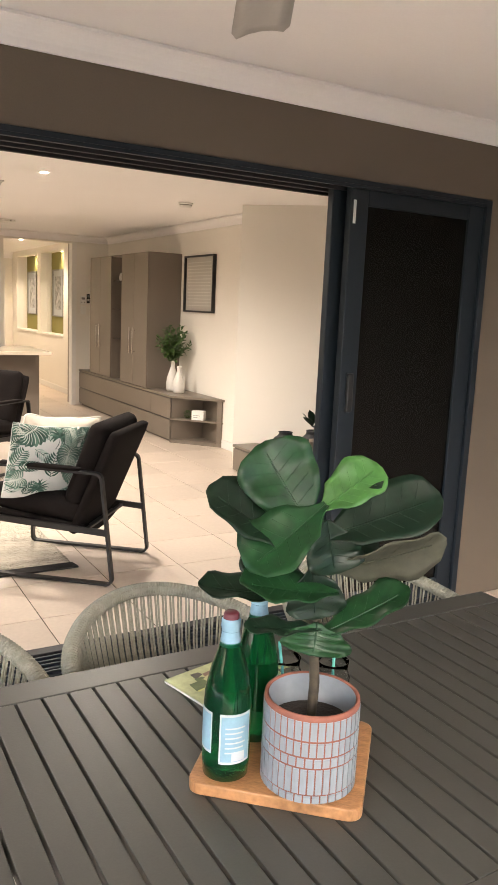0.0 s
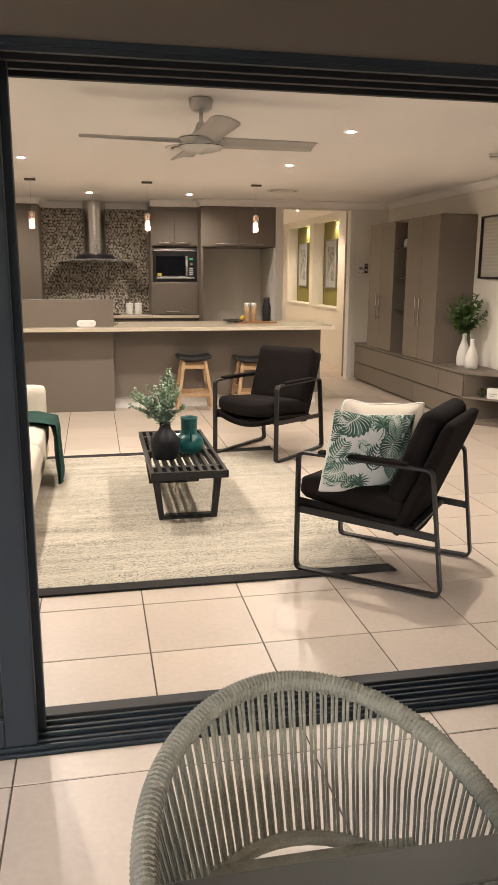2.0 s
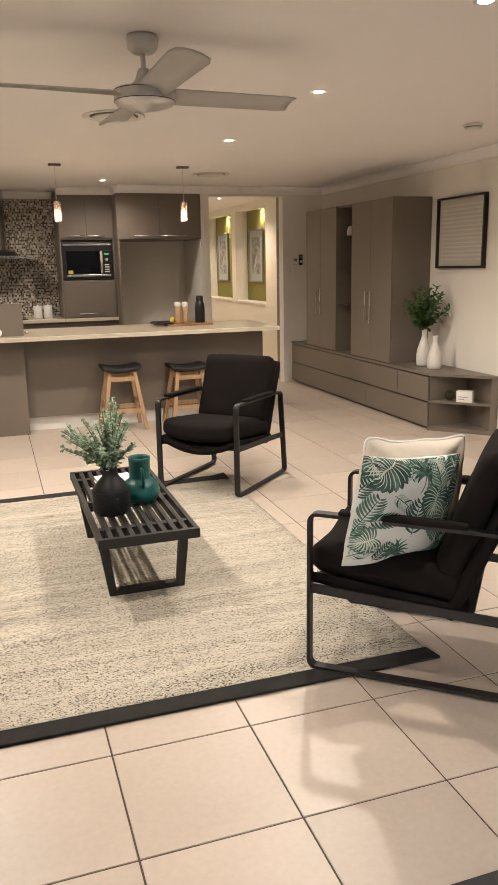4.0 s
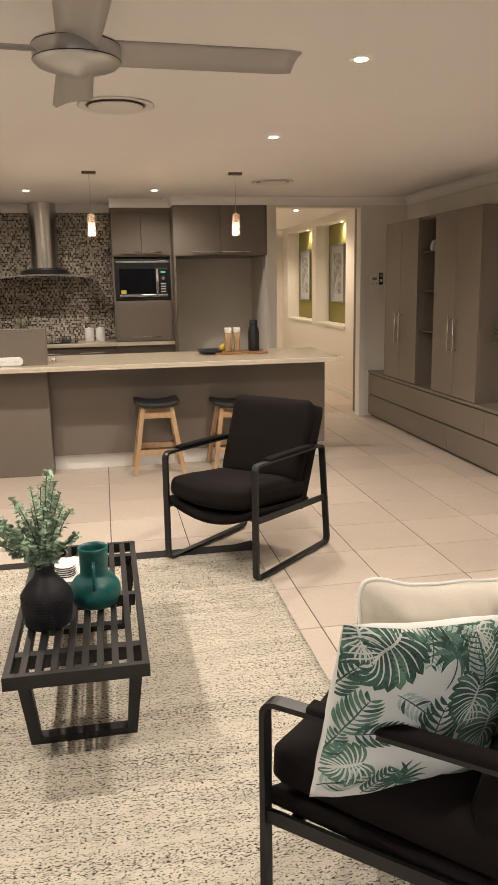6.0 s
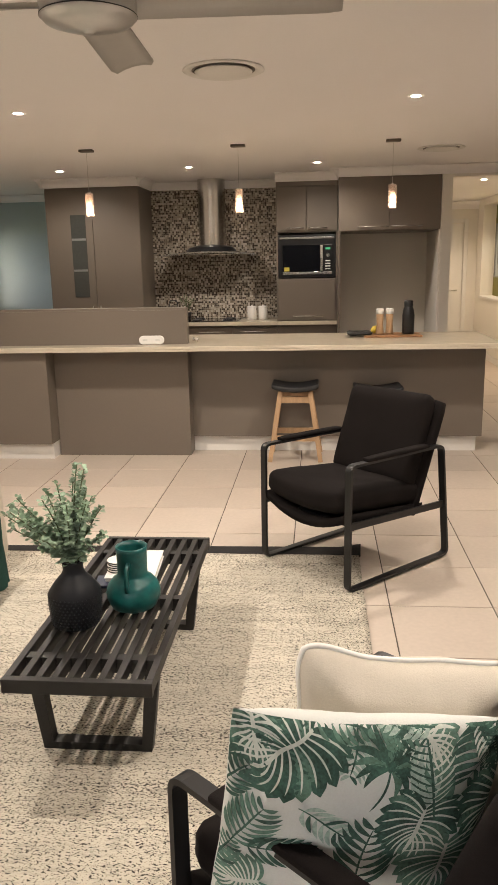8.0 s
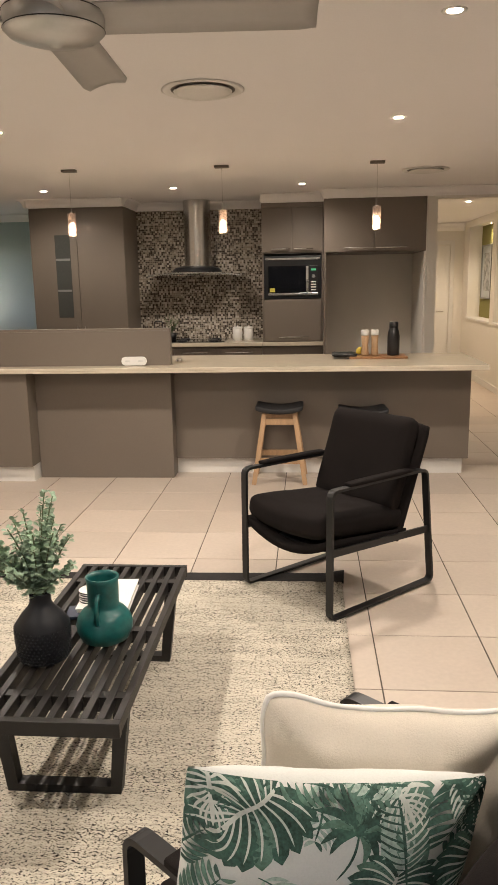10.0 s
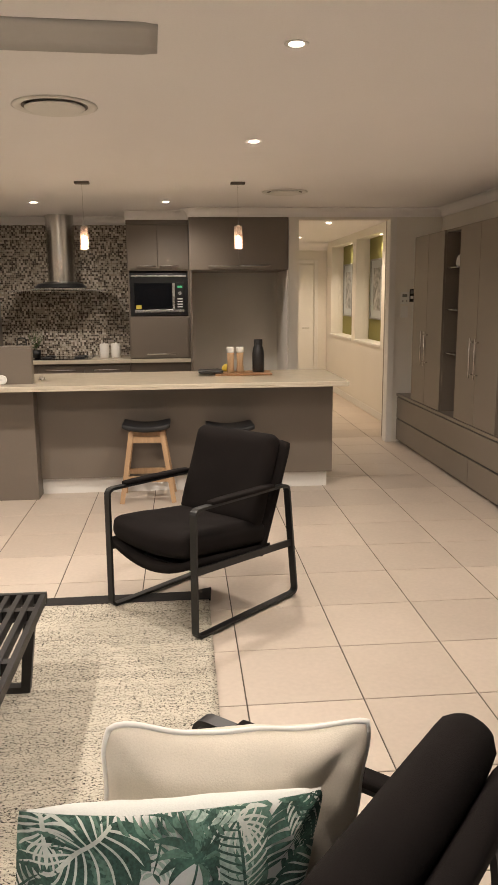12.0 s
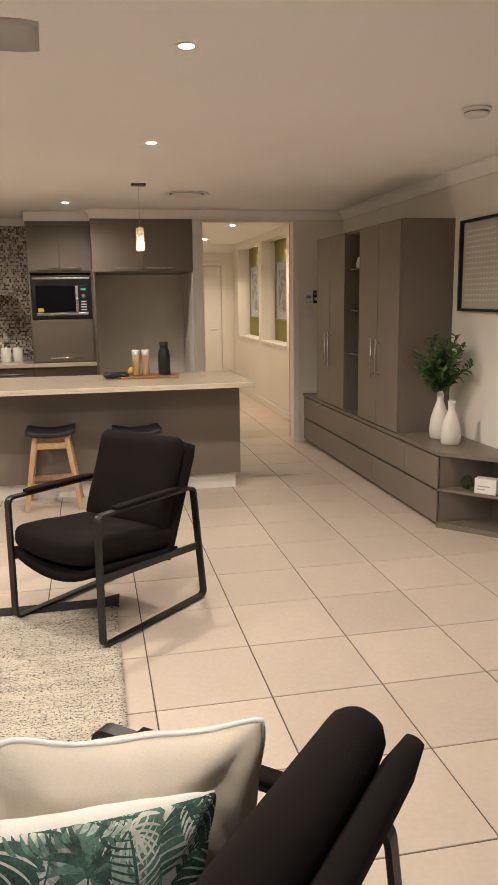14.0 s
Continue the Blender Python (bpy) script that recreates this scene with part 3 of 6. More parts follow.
tri = [(XF + 0.002, 7.597), (WALL_R - 0.004, 7.14), (WALL_R - 0.004, 7.597)]
for nm, z0, z1 in (("end_shelf", 0.0, 0.036), ("end_shelf", 0.252, 0.270)):
    part(nm, prism(tri, z0, z1), M_LAM, low)
part("end_back", box(WALL_R - 0.02, WALL_R - 0.005, 7.16, 7.596, 0.037, 0.490), M_LAM, low)
part("end_side", prism([(WALL_R - 0.05, 7.20), (WALL_R - 0.021, 7.165), (WALL_R - 0.021, 7.20)], 0.037, 0.490), M_LAM, low)

tall = thing("tall_cabinet", "tall taupe laminate wall cabinet with open shelf bay", "cabinet")
part("body", box(XF + 0.02, WALL_R - 0.002, 8.31, 9.16, 0.517, 2.07), M_LAM, tall)
part("body", box(XF + 0.02, WALL_R - 0.002, 9.54, 10.37, 0.517, 2.07), M_LAM, tall)
part("back_panel", box(WALL_R - 0.03, WALL_R - 0.003, 9.161, 9.539, 0.517, 2.07), M_LAM, tall)
part("top_panel", box(XF + 0.02, WALL_R - 0.031, 9.161, 9.539, 2.05, 2.07), M_LAM, tall)
for z in (1.03, 1.40, 1.75):
    part("glass_shelf", box(XF + 0.03, WALL_R - 0.032, 9.163, 9.537, z, z + 0.008), mat("green_glass_shelf", (0.055, 0.06, 0.05), 0.1), tall, "glass shelf")
for y0, y1 in ((8.312, 8.735), (8.739, 9.16), (9.54, 9.955), (9.959, 10.368)):
    d = part("door", box(XF, XF + 0.019, y0, y1, 0.522, 2.068, 0.002), M_LAM, tall)
    hy = y1 - 0.05 if y0 in (8.312, 9.54) else y0 + 0.05
    bar_handle(d, (XF, hy, 0.92), (XF, hy, 1.17), (-0.032, 0, 0))

# low bench in front of the diagonal wall
tvb = thing("tv_bench", "low taupe laminate bench under the diagonal wall", "bench")
part("front_panel", box(3.318, 3.336, 4.20, 6.085, 0.012, 0.212, 0.001), M_LAM, tvb)
# shade below the bench top, put in as a black strip
part("shadow_gap", box(3.330, 3.345, 4.20, 6.08, 0.2122, 0.222), M_BLACK, tvb, "black strip for the shade under the top")
part("top", prism([(3.314, 6.095), (3.314, 4.2), (4.74, 4.2), (4.74, 4.91), (3.555, 6.095)], 0.2222, 0.245), M_LAM, tvb)
part("end_panel", box(3.337, 4.74, 4.2, 4.22, 0.0, 0.212), M_LAM, tvb)
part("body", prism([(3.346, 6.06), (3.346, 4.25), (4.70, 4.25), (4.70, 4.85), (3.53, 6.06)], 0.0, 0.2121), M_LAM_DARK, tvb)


# ---- ceiling fixtures ----
M_BULB = glow("warm_lamp", (1.0, 0.85, 0.66), 25.0)


def downlight_body():
    t = thing("downlight", "recessed round downlight with white rim, switched on", "downlight", pose(0, 0, -50), "ceiling downlights")
    part("rim", lathe([(0.026, -0.001), (0.041, -0.004), (0.044, 0.0), (0.026, 0.0)], 28), M_WHITE, t, "", True)
    part("lamp", lathe([(0, -0.0025), (0.025, -0.0025), (0.025, -0.0005)], 24), M_BULB, t, "glowing warm lamp")
    return t


def lamp_under(x, y, z, watts, cone=160, color=WARM, size=0.03):
    s = new("downlight_beam", bpy.data.lights.new("downlight_beam", "SPOT"))
    s.data.energy, s.data.color, s.data.spot_size, s.data.spot_blend, s.data.shadow_soft_size = watts, color, radians(cone), 0.75, size
    s.matrix_world = pose(x, y, z - 0.03)


dl = downlight_body()
first = True
for x, y in ((1.53, 5.88), (1.54, 7.57), (-0.755, 7.62), (-0.755, 5.88), (1.52, 4.37), (-0.755, 4.37), (-1.45, 10.42), (-0.21, 10.42), (0.99, 10.36)):
    m = pose(x, y, CEIL - 0.0005)
    if first:
        dl.matrix_basis, first = m, False
    else:
        copy_thing(dl, m)
    lamp_under(x, y, CEIL, DOWN_W * (0.35 if y > 10 else 0.8 if y < 5 else 1.0))
for y in (13.0, 14.75):
    copy_thing(dl, pose(3.69, y, 2.2985))
    lamp_under(3.69, y, 2.30, 0.25 * HALL_W, 130, (1.0, 0.85, 0.6))
for x, y in ((2.9, 12.4), (2.9, 14.7)):
    lamp_under(x, y, CEIL, HALL_W, 140, (1.0, 0.78, 0.58))
    copy_thing(dl, pose(x, y, CEIL - 0.0005))


# ---- soft shapes ----
def cushion(w, d, t, r, bulge=0.0, n=14, wave=0.0, seed=0):
    """A stuffed block, w by d by t, centred, with rounded edges r and crowned faces."""
    b2 = bmesh.new()
    bmesh.ops.create_cube(b2, size=2)
    bmesh.ops.subdivide_edges(b2, edges=b2.edges[:], cuts=n, use_grid_fill=True)
    hw, hd, ht = w / 2, d / 2, t / 2
    for v in b2.verts:
        u, q, s = v.co
        p = Vector((u * hw, q * hd, s * ht))
        c = Vector((max(-hw + r, min(hw - r, p.x)), max(-hd + r, min(hd - r, p.y)), max(-ht + r, min(ht - r, p.z))))
        e = p - c
        if e.length > 1e-7:
            p = c + e.normalized() * min(r, max(abs(e.x), abs(e.y), abs(e.z)))
        f = (1 - u ** 4) * (1 - q ** 4)
        p.z += s * bulge * f
        if wave:
            p += wave * noise.noise_vector(Vector((u * 2.1 + seed, q * 2.1, s))) * (0.4 + 0.6 * f)
        v.co = p
    return b2


def pillow_surface(u, q, w, h, t, seed):
    """A point on the front of a pillow; u, q in -1..1: bowed-in sides, pointed corners, folds that run from them."""
    soft = seed > 3
    c = (0.055 if soft else 0.03) * abs(u * q) ** 6
    dip = 0.085 if soft else 0.055
    k = 1 - dip * (1 - q * q) * abs(u) ** 3 - c
    kk = 1 - (dip if soft or q < 0 else 0.10) * (1 - u * u) * abs(q) ** 3 - c
    rim = 1 - max(abs(u), abs(q)) ** 8
    z = t / 2 * (max(0.0, (1 - abs(u) ** 2.8) * (1 - abs(q) ** 2.8))) ** 0.60
    wob = 0.007 * noise.noise(Vector((u * 2.3 + seed, q * 2.3, seed * 1.7))) * rim
    wob += 0.004 * noise.noise(Vector((u * 5.5 + 3 * seed, q * 3.0, 4.0))) * rim
    for cu, cq in ((1, 1), (-1, 1), (1, -1), (-1, -1)):
        du, dq = 1 - u * cu, 1 - q * cq
        r = math.hypot(du, dq)
        if 0.02 < r < 0.95:
            a = math.atan2(dq, du)
            wob += (0.009 if soft else 0.0065) * math.sin(a * 7.0 + seed + cu) * math.sin(math.pi * min(1.0, r / 0.95)) ** 1.5 * rim
    wob += 0.014 * (abs(noise.noise(Vector((u * 3.6 + q * 0.9 + seed, q * 1.6, 7.0)))) - 0.2) * rim * soft
    e = (0.011 if soft else 0.005) * noise.noise(Vector((u * 2.6, q * 2.6, seed + 0.5)))
    return Vector((u * (w / 2 * k + e), q * (h / 2 * kk + e), z + wob))


def pillow(w, h, t, seed=0, n=36):
    b2 = bmesh.new()
    grid = {}
    for side in (1, -1):
        for i in range(n + 1):
            for j in range(n + 1):
                u, q = -1 + 2 * i / n, -1 + 2 * j / n
                edge = i in (0, n) or j in (0, n)
                if side == -1 and edge:
                    grid[side, i, j] = grid[1, i, j]
                else:
                    p = pillow_surface(u, q, w, h, t, seed)
                    grid[side, i, j] = b2.verts.new((p.x, p.y, p.z * side if not edge else 0))
        for i in range(n):
            for j in range(n):
                f = [grid[side, i, j], grid[side, i + 1, j], grid[side, i + 1, j + 1], grid[side, i, j + 1]]
                b2.faces.new(f if side == 1 else f[::-1])
    return b2


# ---- rug ----
def rug_material():
    """Herringbone-woven cream wool: dark flecks strung along rows that zigzag a little, thicker in some bands."""
    m = mat("cream_flecked_wool", (0.56, 0.515, 0.425), 0.95, var=0.10, scale=2.2, grain=90, spec=0.1, stretch=(0.6, 3.0, 1), fine=0.35)
    n, l = m.node_tree.nodes, m.node_tree.links
    b = n["Principled BSDF"]

    def maths(op, a, c, d=None):
        k = n.new("ShaderNodeMath")
        k.operation = op
        for i, v in enumerate((a, c, d)):
            if v is None:
                continue
            if isinstance(v, (int, float)):
                k.inputs[i].default_value = v
            else:
                l.new(v, k.inputs[i])
        return k.outputs[0]

    tc, sp, cb = n.new("ShaderNodeTexCoord"), n.new("ShaderNodeSeparateXYZ"), n.new("ShaderNodeCombineXYZ")
    l.new(tc.outputs["Object"], sp.inputs[0])
    zig = maths("PINGPONG", sp.outputs["X"], 0.019)
    y2 = maths("MULTIPLY_ADD", zig, 0.34, sp.outputs["Y"])
    l.new(sp.outputs["X"], cb.inputs[0])
    l.new(y2, cb.inputs[1])

    def cloud(sx, sy, detail, src):
        mp, nz = n.new("ShaderNodeMapping"), n.new("ShaderNodeTexNoise")
        mp.inputs["Scale"].default_value = (sx, sy, 1)
        nz.inputs["Scale"].default_value, nz.inputs["Detail"].default_value = 1.0, detail
        l.new(src, mp.inputs[0])
        l.new(mp.outputs[0], nz.inputs["Vector"])
        return nz.outputs[0]

    out = b.inputs["Base Color"].links[0].from_socket
    bands = cloud(0.9, 16, 2.0, tc.outputs["Object"])
    for sx, sy, cut, soft, col in ((16, 90, 0.54, 0.12, (0.44, 0.405, 0.335)), (120, 230, 0.632, 0.05, (0.12, 0.10, 0.085)), (78, 165, 0.640, 0.035, (0.04, 0.035, 0.03))):
        v = maths("MULTIPLY_ADD", bands, 0.17, maths("SUBTRACT", cloud(sx, sy, 1.0, cb.outputs[0]), 0.05))
        gt, mx = n.new("ShaderNodeMapRange"), n.new("ShaderNodeMix")
        gt.inputs[1].default_value, gt.inputs[2].default_value = cut, cut + soft
        mx.data_type, mx.inputs[7].default_value = "RGBA", (*col, 1)
        l.new(v, gt.inputs[0])
        l.new(gt.outputs[0], mx.inputs[0])
        l.new(out, mx.inputs[6])
        out = mx.outputs[2]
    l.new(out, b.inputs["Base Color"])
    rows = maths("PINGPONG", y2, 0.0038)
    hgt = maths("MULTIPLY_ADD", rows, 130.0, cloud(120, 260, 2.0, cb.outputs[0]))
    bp = n.new("ShaderNodeBump")
    bp.inputs["Strength"].default_value, bp.inputs["Distance"].default_value = 0.55, 0.003
    l.new(hgt, bp.inputs["Height"])
    l.new(bp.outputs[0], b.inputs["Normal"])
    return m


rug = thing("rug", "cream wool rug with dark flecks and black end borders", "rug")
b = bmesh.new()
NX, NY = 60, 150
RX0, RX1, RY0, RY1 = -1.25, 1.215, 4.135, 6.735
vs = [[b.verts.new((RX0 + (RX1 - RX0) * i / NX + (0.003 * noise.noise(Vector((j * 0.3, 0, 9))) if i == NX else 0), RY0 + (RY1 - RY0) * j / NY, 0.010 + 0.0022 * noise.noise(Vector((i * 0.35, j * 0.9, 0))))) for j in range(NY + 1)] for i in range(NX + 1)]
for i in range(NX):
    for j in range(NY):
        b.faces.new((vs[i][j], vs[i + 1][j], vs[i + 1][j + 1], vs[i][j + 1]))
edge = [vs[i][0] for i in range(NX + 1)] + [vs[NX][j] for j in range(1, NY + 1)] + [vs[i][NY] for i in range(NX - 1, -1, -1)] + [vs[0][j] for j in range(NY - 1, 0, -1)]
lowv = [b.verts.new((v.co.x, v.co.y, 0.001)) for v in edge]
for k in range(len(edge)):
    j = (k + 1) % len(edge)
    b.faces.new((edge[j], edge[k], lowv[k], lowv[j]))
part("weave", b, rug_material(), rug, "", True)
M_RUG_EDGE = mat("black_rug_border", (0.016, 0.014, 0.013), 0.95, var=0.25, scale=20, grain=200, bump=0.5)
part("border", prism([(RX0, 4.05), (1.235, 4.052), (1.222, 4.1345), (RX0, 4.1345)], 0.001, 0.012, bevel=0.002), M_RUG_EDGE, rug, "black woven border")
part("border", prism([(RX0, 6.7355), (1.222, 6.7355), (1.232, 6.90), (1.12, 6.85), (RX0, 6.80)], 0.001, 0.012, bevel=0.002), M_RUG_EDGE, rug, "black woven border")


# ---- lounge chairs ----
def rounded(pts, r, n=5, closed=True):
    """Rounds the corners of a path of 3D points."""
    out, k = [], len(pts)
    P = [Vector(p) for p in pts]
    for i in range(k):
        if not closed and i in (0, k - 1):
            out.append(P[i])
            continue
        a, p, c = P[i - 1], P[i], P[(i + 1) % k]
        d1, d2 = (a - p).normalized(), (c - p).normalized()
        s, e = p + d1 * r, p + d2 * r
        for q in range(n + 1):
            t = q / n
            out.append(s * (1 - t) ** 2 + p * 2 * t * (1 - t) + e * t * t)
    return out


def lounge_chair(m, label):
    t = thing("lounge_chair", label, "armchair", m, "black lounge chairs")
    H = 0.295
    for s in (-1, 1):
        x = s * H
        loop = rounded([(x, 0.365, 0.010), (x, 0.362, 0.608), (x, -0.300, 0.598), (x, -0.368, 0.010)], 0.035)
        part("side_frame", sweep(loop, 0.013, 0.036, (1, 0, 0), closed=True), M_CHARCOAL, t, "black flat steel loop")
        part("seat_rail", sweep([(x, 0.36, 0.320), (x, -0.335, 0.285)], 0.034, 0.012, (1, 0, 0)), M_CHARCOAL, t)
        pad = cushion(0.046, 0.44, 0.020, 0.008, 0.001, 6)
        moved(pad, pose(x, 0.035, 0.617, 0.9))
        part("armrest", pad, M_FABRIC, t, "padded black armrest", True)
        for y in (0.33, -0.33):
            part("foot_pad", moved(lathe([(0, 0), (0.014, 0), (0.014, 0.006), (0, 0.006)], 12), pose(x, y, 0)), M_RUBBER, t)
    for y, z in ((0.30, 0.305), (-0.20, 0.285)):
        part("crossbar", sweep([(-H, y, z), (H, y, z)], 0.03, 0.012), M_CHARCOAL, t)
    # sling that sags between the rails
    b2 = bmesh.new()
    nx, ny, rows = 12, 10, []
    for lay in (0, 1):
        rows.append([[b2.verts.new((-0.272 + 0.544 * i / nx, 0.365 - 0.56 * j / ny, (0.375 - 0.06 * j / ny) - 0.070 * (1 - (2 * i / nx - 1) ** 2) * (1 - 0.4 * j / ny) - 0.042 * lay)) for j in range(ny + 1)] for i in range(nx + 1)])
    for lay in (0, 1):
        for i in range(nx):
            for j in range(ny):
                f = (rows[lay][i][j], rows[lay][i + 1][j], rows[lay][i + 1][j + 1], rows[lay][i][j + 1])
                b2.faces.new(f)
    for i in range(nx):
        for j in (0, ny):
            b2.faces.new((rows[0][i][j], rows[0][i + 1][j], rows[1][i + 1][j], rows[1][i][j]))
    for j in range(ny):
        for i in (0, nx):
            b2.faces.new((rows[0][i][j], rows[0][i][j + 1], rows[1][i][j + 1], rows[1][i][j]))
    bmesh.ops.recalc_face_normals(b2, faces=b2.faces[:])
    part("seat_sling", b2, M_FABRIC, t, "sagging black canvas sling", True)
    b2 = cushion(0.545, 0.56, 0.112, 0.042, 0.018, 14, 0.006, 3)
    for v in b2.verts:
        v.co.z -= 0.03 * (1 - (v.co.x / 0.27) ** 2) * (0.5 + v.co.y / 0.56)
    moved(b2, pose(0, 0.095, 0.402, 7))
    part("seat_cushion", b2, M_FABRIC, t, "loose black seat cushion", True)
    b2 = moved(cushion(0.53, 0.475, 0.10, 0.045, 0.012, 14, 0.006, 7), pose(0, -0.195, 0.625, 110.5))
    part("back_cushion", b2, M_FABRIC, t, "loose black back cushion", True)
    b2 = moved(cushion(0.555, 0.60, 0.056, 0.026, 0.004, 10), pose(0, -0.240, 0.530, 112.5))
    part("back_panel", b2, M_FABRIC, t, "black canvas back panel", True)
    return t


lounge_chair(pose(1.212, 4.158, 0.004, 0, 0, 49.9), "black canvas lounge chair with flat steel frame, holding cushions")
lounge_chair(pose(1.193, 6.738, 0.006, 0, 0, 134.2), "black canvas lounge chair with flat steel frame, empty")

# ---- cushions on the near chair ----
M_PILLOW = mat("white_linen", (0.63, 0.64, 0.61), 0.9, var=0.04, scale=6, grain=300, bump=0.3, spec=0.2)
M_CREAM = mat("cream_linen", (0.60, 0.545, 0.46), 0.92, var=0.05, scale=5, grain=350, bump=0.35, spec=0.2)
PRINTS = [mat("print_dark_green", (0.042, 0.098, 0.074), 0.9, var=0.45, scale=30, grain=200), mat("print_green", (0.10, 0.19, 0.145), 0.9, var=0.3, scale=30, grain=200), mat("print_pale_teal", (0.36, 0.46, 0.40), 0.9, var=0.25, scale=30, grain=200), mat("print_vein", (0.58, 0.62, 0.56), 0.9, var=0.1, scale=30, grain=200)]


def leaf_prints(w, h, t, seed, specs):
    """Leaves printed on a pillow's front, each (kind, base u, base q, angle, length, breadth, ink)."""
    b2 = bmesh.new()
    lift = [0.0]

    def put(u, q, up):
        u, q = max(-0.99, min(0.99, u)), max(-0.99, min(0.99, q))
        p = pillow_surface(u, q, w, h, t, seed)
        return b2.verts.new((p.x + 0.0025 * u ** 7, p.y + 0.0030 * q ** 7, p.z + 0.0010 + 0.0015 * abs(q) ** 6 + up))

    def strip(a, c, wid, bend, mi, n=8, up=0.0, shape=0.7, cols=2):
        d = c - a
        nn = Vector((-d.y, d.x)).normalized()
        rows = []
        for i in range(n + 1):
            s = i / n
            mid = a + d * s + nn * (bend * math.sin(math.pi * s) * d.length)
            hw = wid * max(0.03, math.sin(math.pi * (0.04 + 0.96 * s)) ** shape if s < 1 else 0.03)
            rows.append([put(mid.x + nn.x * hw * k, mid.y + nn.y * hw * k, up) for k in [-1 + 2 * j / cols for j in range(cols + 1)]])
        for r1, r2 in zip(rows, rows[1:]):
            for j in range(cols):
                b2.faces.new((r1[j], r1[j + 1], r2[j + 1], r2[j])).material_index = mi

    for kind, u, q, ang, length, wid, mi in specs:
        u, q = u * 1.08, q + 0.14
        a = radians(ang)
        dv, nv, o = Vector((math.cos(a), math.sin(a))), Vector((-math.sin(a), math.cos(a))), Vector((u, q))
        lift[0] += 0.00006
        up = lift[0]
        if kind == "split":       # broad lobed leaf with pale veins and notches
            k = 9
            for side in (-1, 1):
                for i in range(k):
                    s = i / (k - 1)
                    spread = radians(118 - 104 * s)
                    d = dv * math.cos(spread) + nv * side * math.sin(spread)
                    st = o + dv * (length * 0.50 * s)
                    ll = (wid * (0.80 + 0.28 * math.sin(math.pi * s)) * (1 - s) + length * 0.58 * s)
                    strip(st, st + d * ll, 0.125 * (wid + 0.3 * length) * (0.75 + 0.35 * math.sin(math.pi * s)), 0.10 * side, mi if (i + side) % 5 else 1, 9, up + 0.00003 * i, 0.45, 3)
                    strip(st, st + d * ll * 0.86, 0.0085, 0.10 * side, 3, 9, up + 0.0006, 0.3)
            strip(o - dv * 0.03, o + dv * length * 0.92, 0.016, 0.02, 3, 12, up + 0.0007, 0.3)
        elif kind == "palm":      # ribbed oval leaf, pale on one half
            for side in (-1, 1):
                strip(o + nv * side * wid * 0.24, o + dv * length + nv * side * wid * 0.12, wid * 0.27, 0.06 * -side, mi if side < 0 else 2, 12, up, 0.55, 4)
                for i in range(11):
                    s = 0.06 + 0.84 * i / 10
                    p = o + dv * (length * s)
                    strip(p, p + (dv * 0.55 + nv * side * 0.85) * (wid * 0.52 * math.sin(math.pi * (0.12 + 0.80 * s)) ** 0.6), 0.0075, 0.08 * side, 3 if side < 0 else 0, 5, up + 0.0005, 0.3)
            strip(o - dv * 0.12, o + dv * length, 0.010, 0.0, 0, 12, up + 0.0007, 0.3)
        elif kind == "frond":     # feathered sprig
            strip(o, o + dv * length, 0.007, 0.03, 0, 10, up + 0.0002, 0.3)
            k = 8
            for i in range(k):
                s = 0.10 + 0.88 * i / (k - 1)
                for side in (-1, 1):
                    p = o + dv * (length * s)
                    ll = wid * math.sin(math.pi * (0.24 + 0.68 * s)) ** 0.7
                    strip(p, p + (dv * 0.75 + nv * side * 0.75) * ll, 0.30 * length / k, 0.10 * side, mi if (i + side) % 4 else 0, 6, up)
        else:                     # fan of curved blades round a dark heart
            k = 15
            for i in range(k):
                aa = a + radians(-150 + 300 * i / (k - 1))
                ll = wid * (0.78 + 0.22 * math.cos(aa - a))
                strip(o, o + Vector((math.cos(aa), math.sin(aa))) * ll, 0.027 * wid / 0.4, 0.16 * (1 if i * 2 < k else -1), mi if i % 3 else 1, 8, up)
            strip(o - dv * 0.03, o + dv * 0.05, 0.03, 0.0, 0, 6, up + 0.0003)
            strip(o, o - dv * length, 0.009, 0.08, 0, 8, up + 0.0002, 0.3)
    return b2


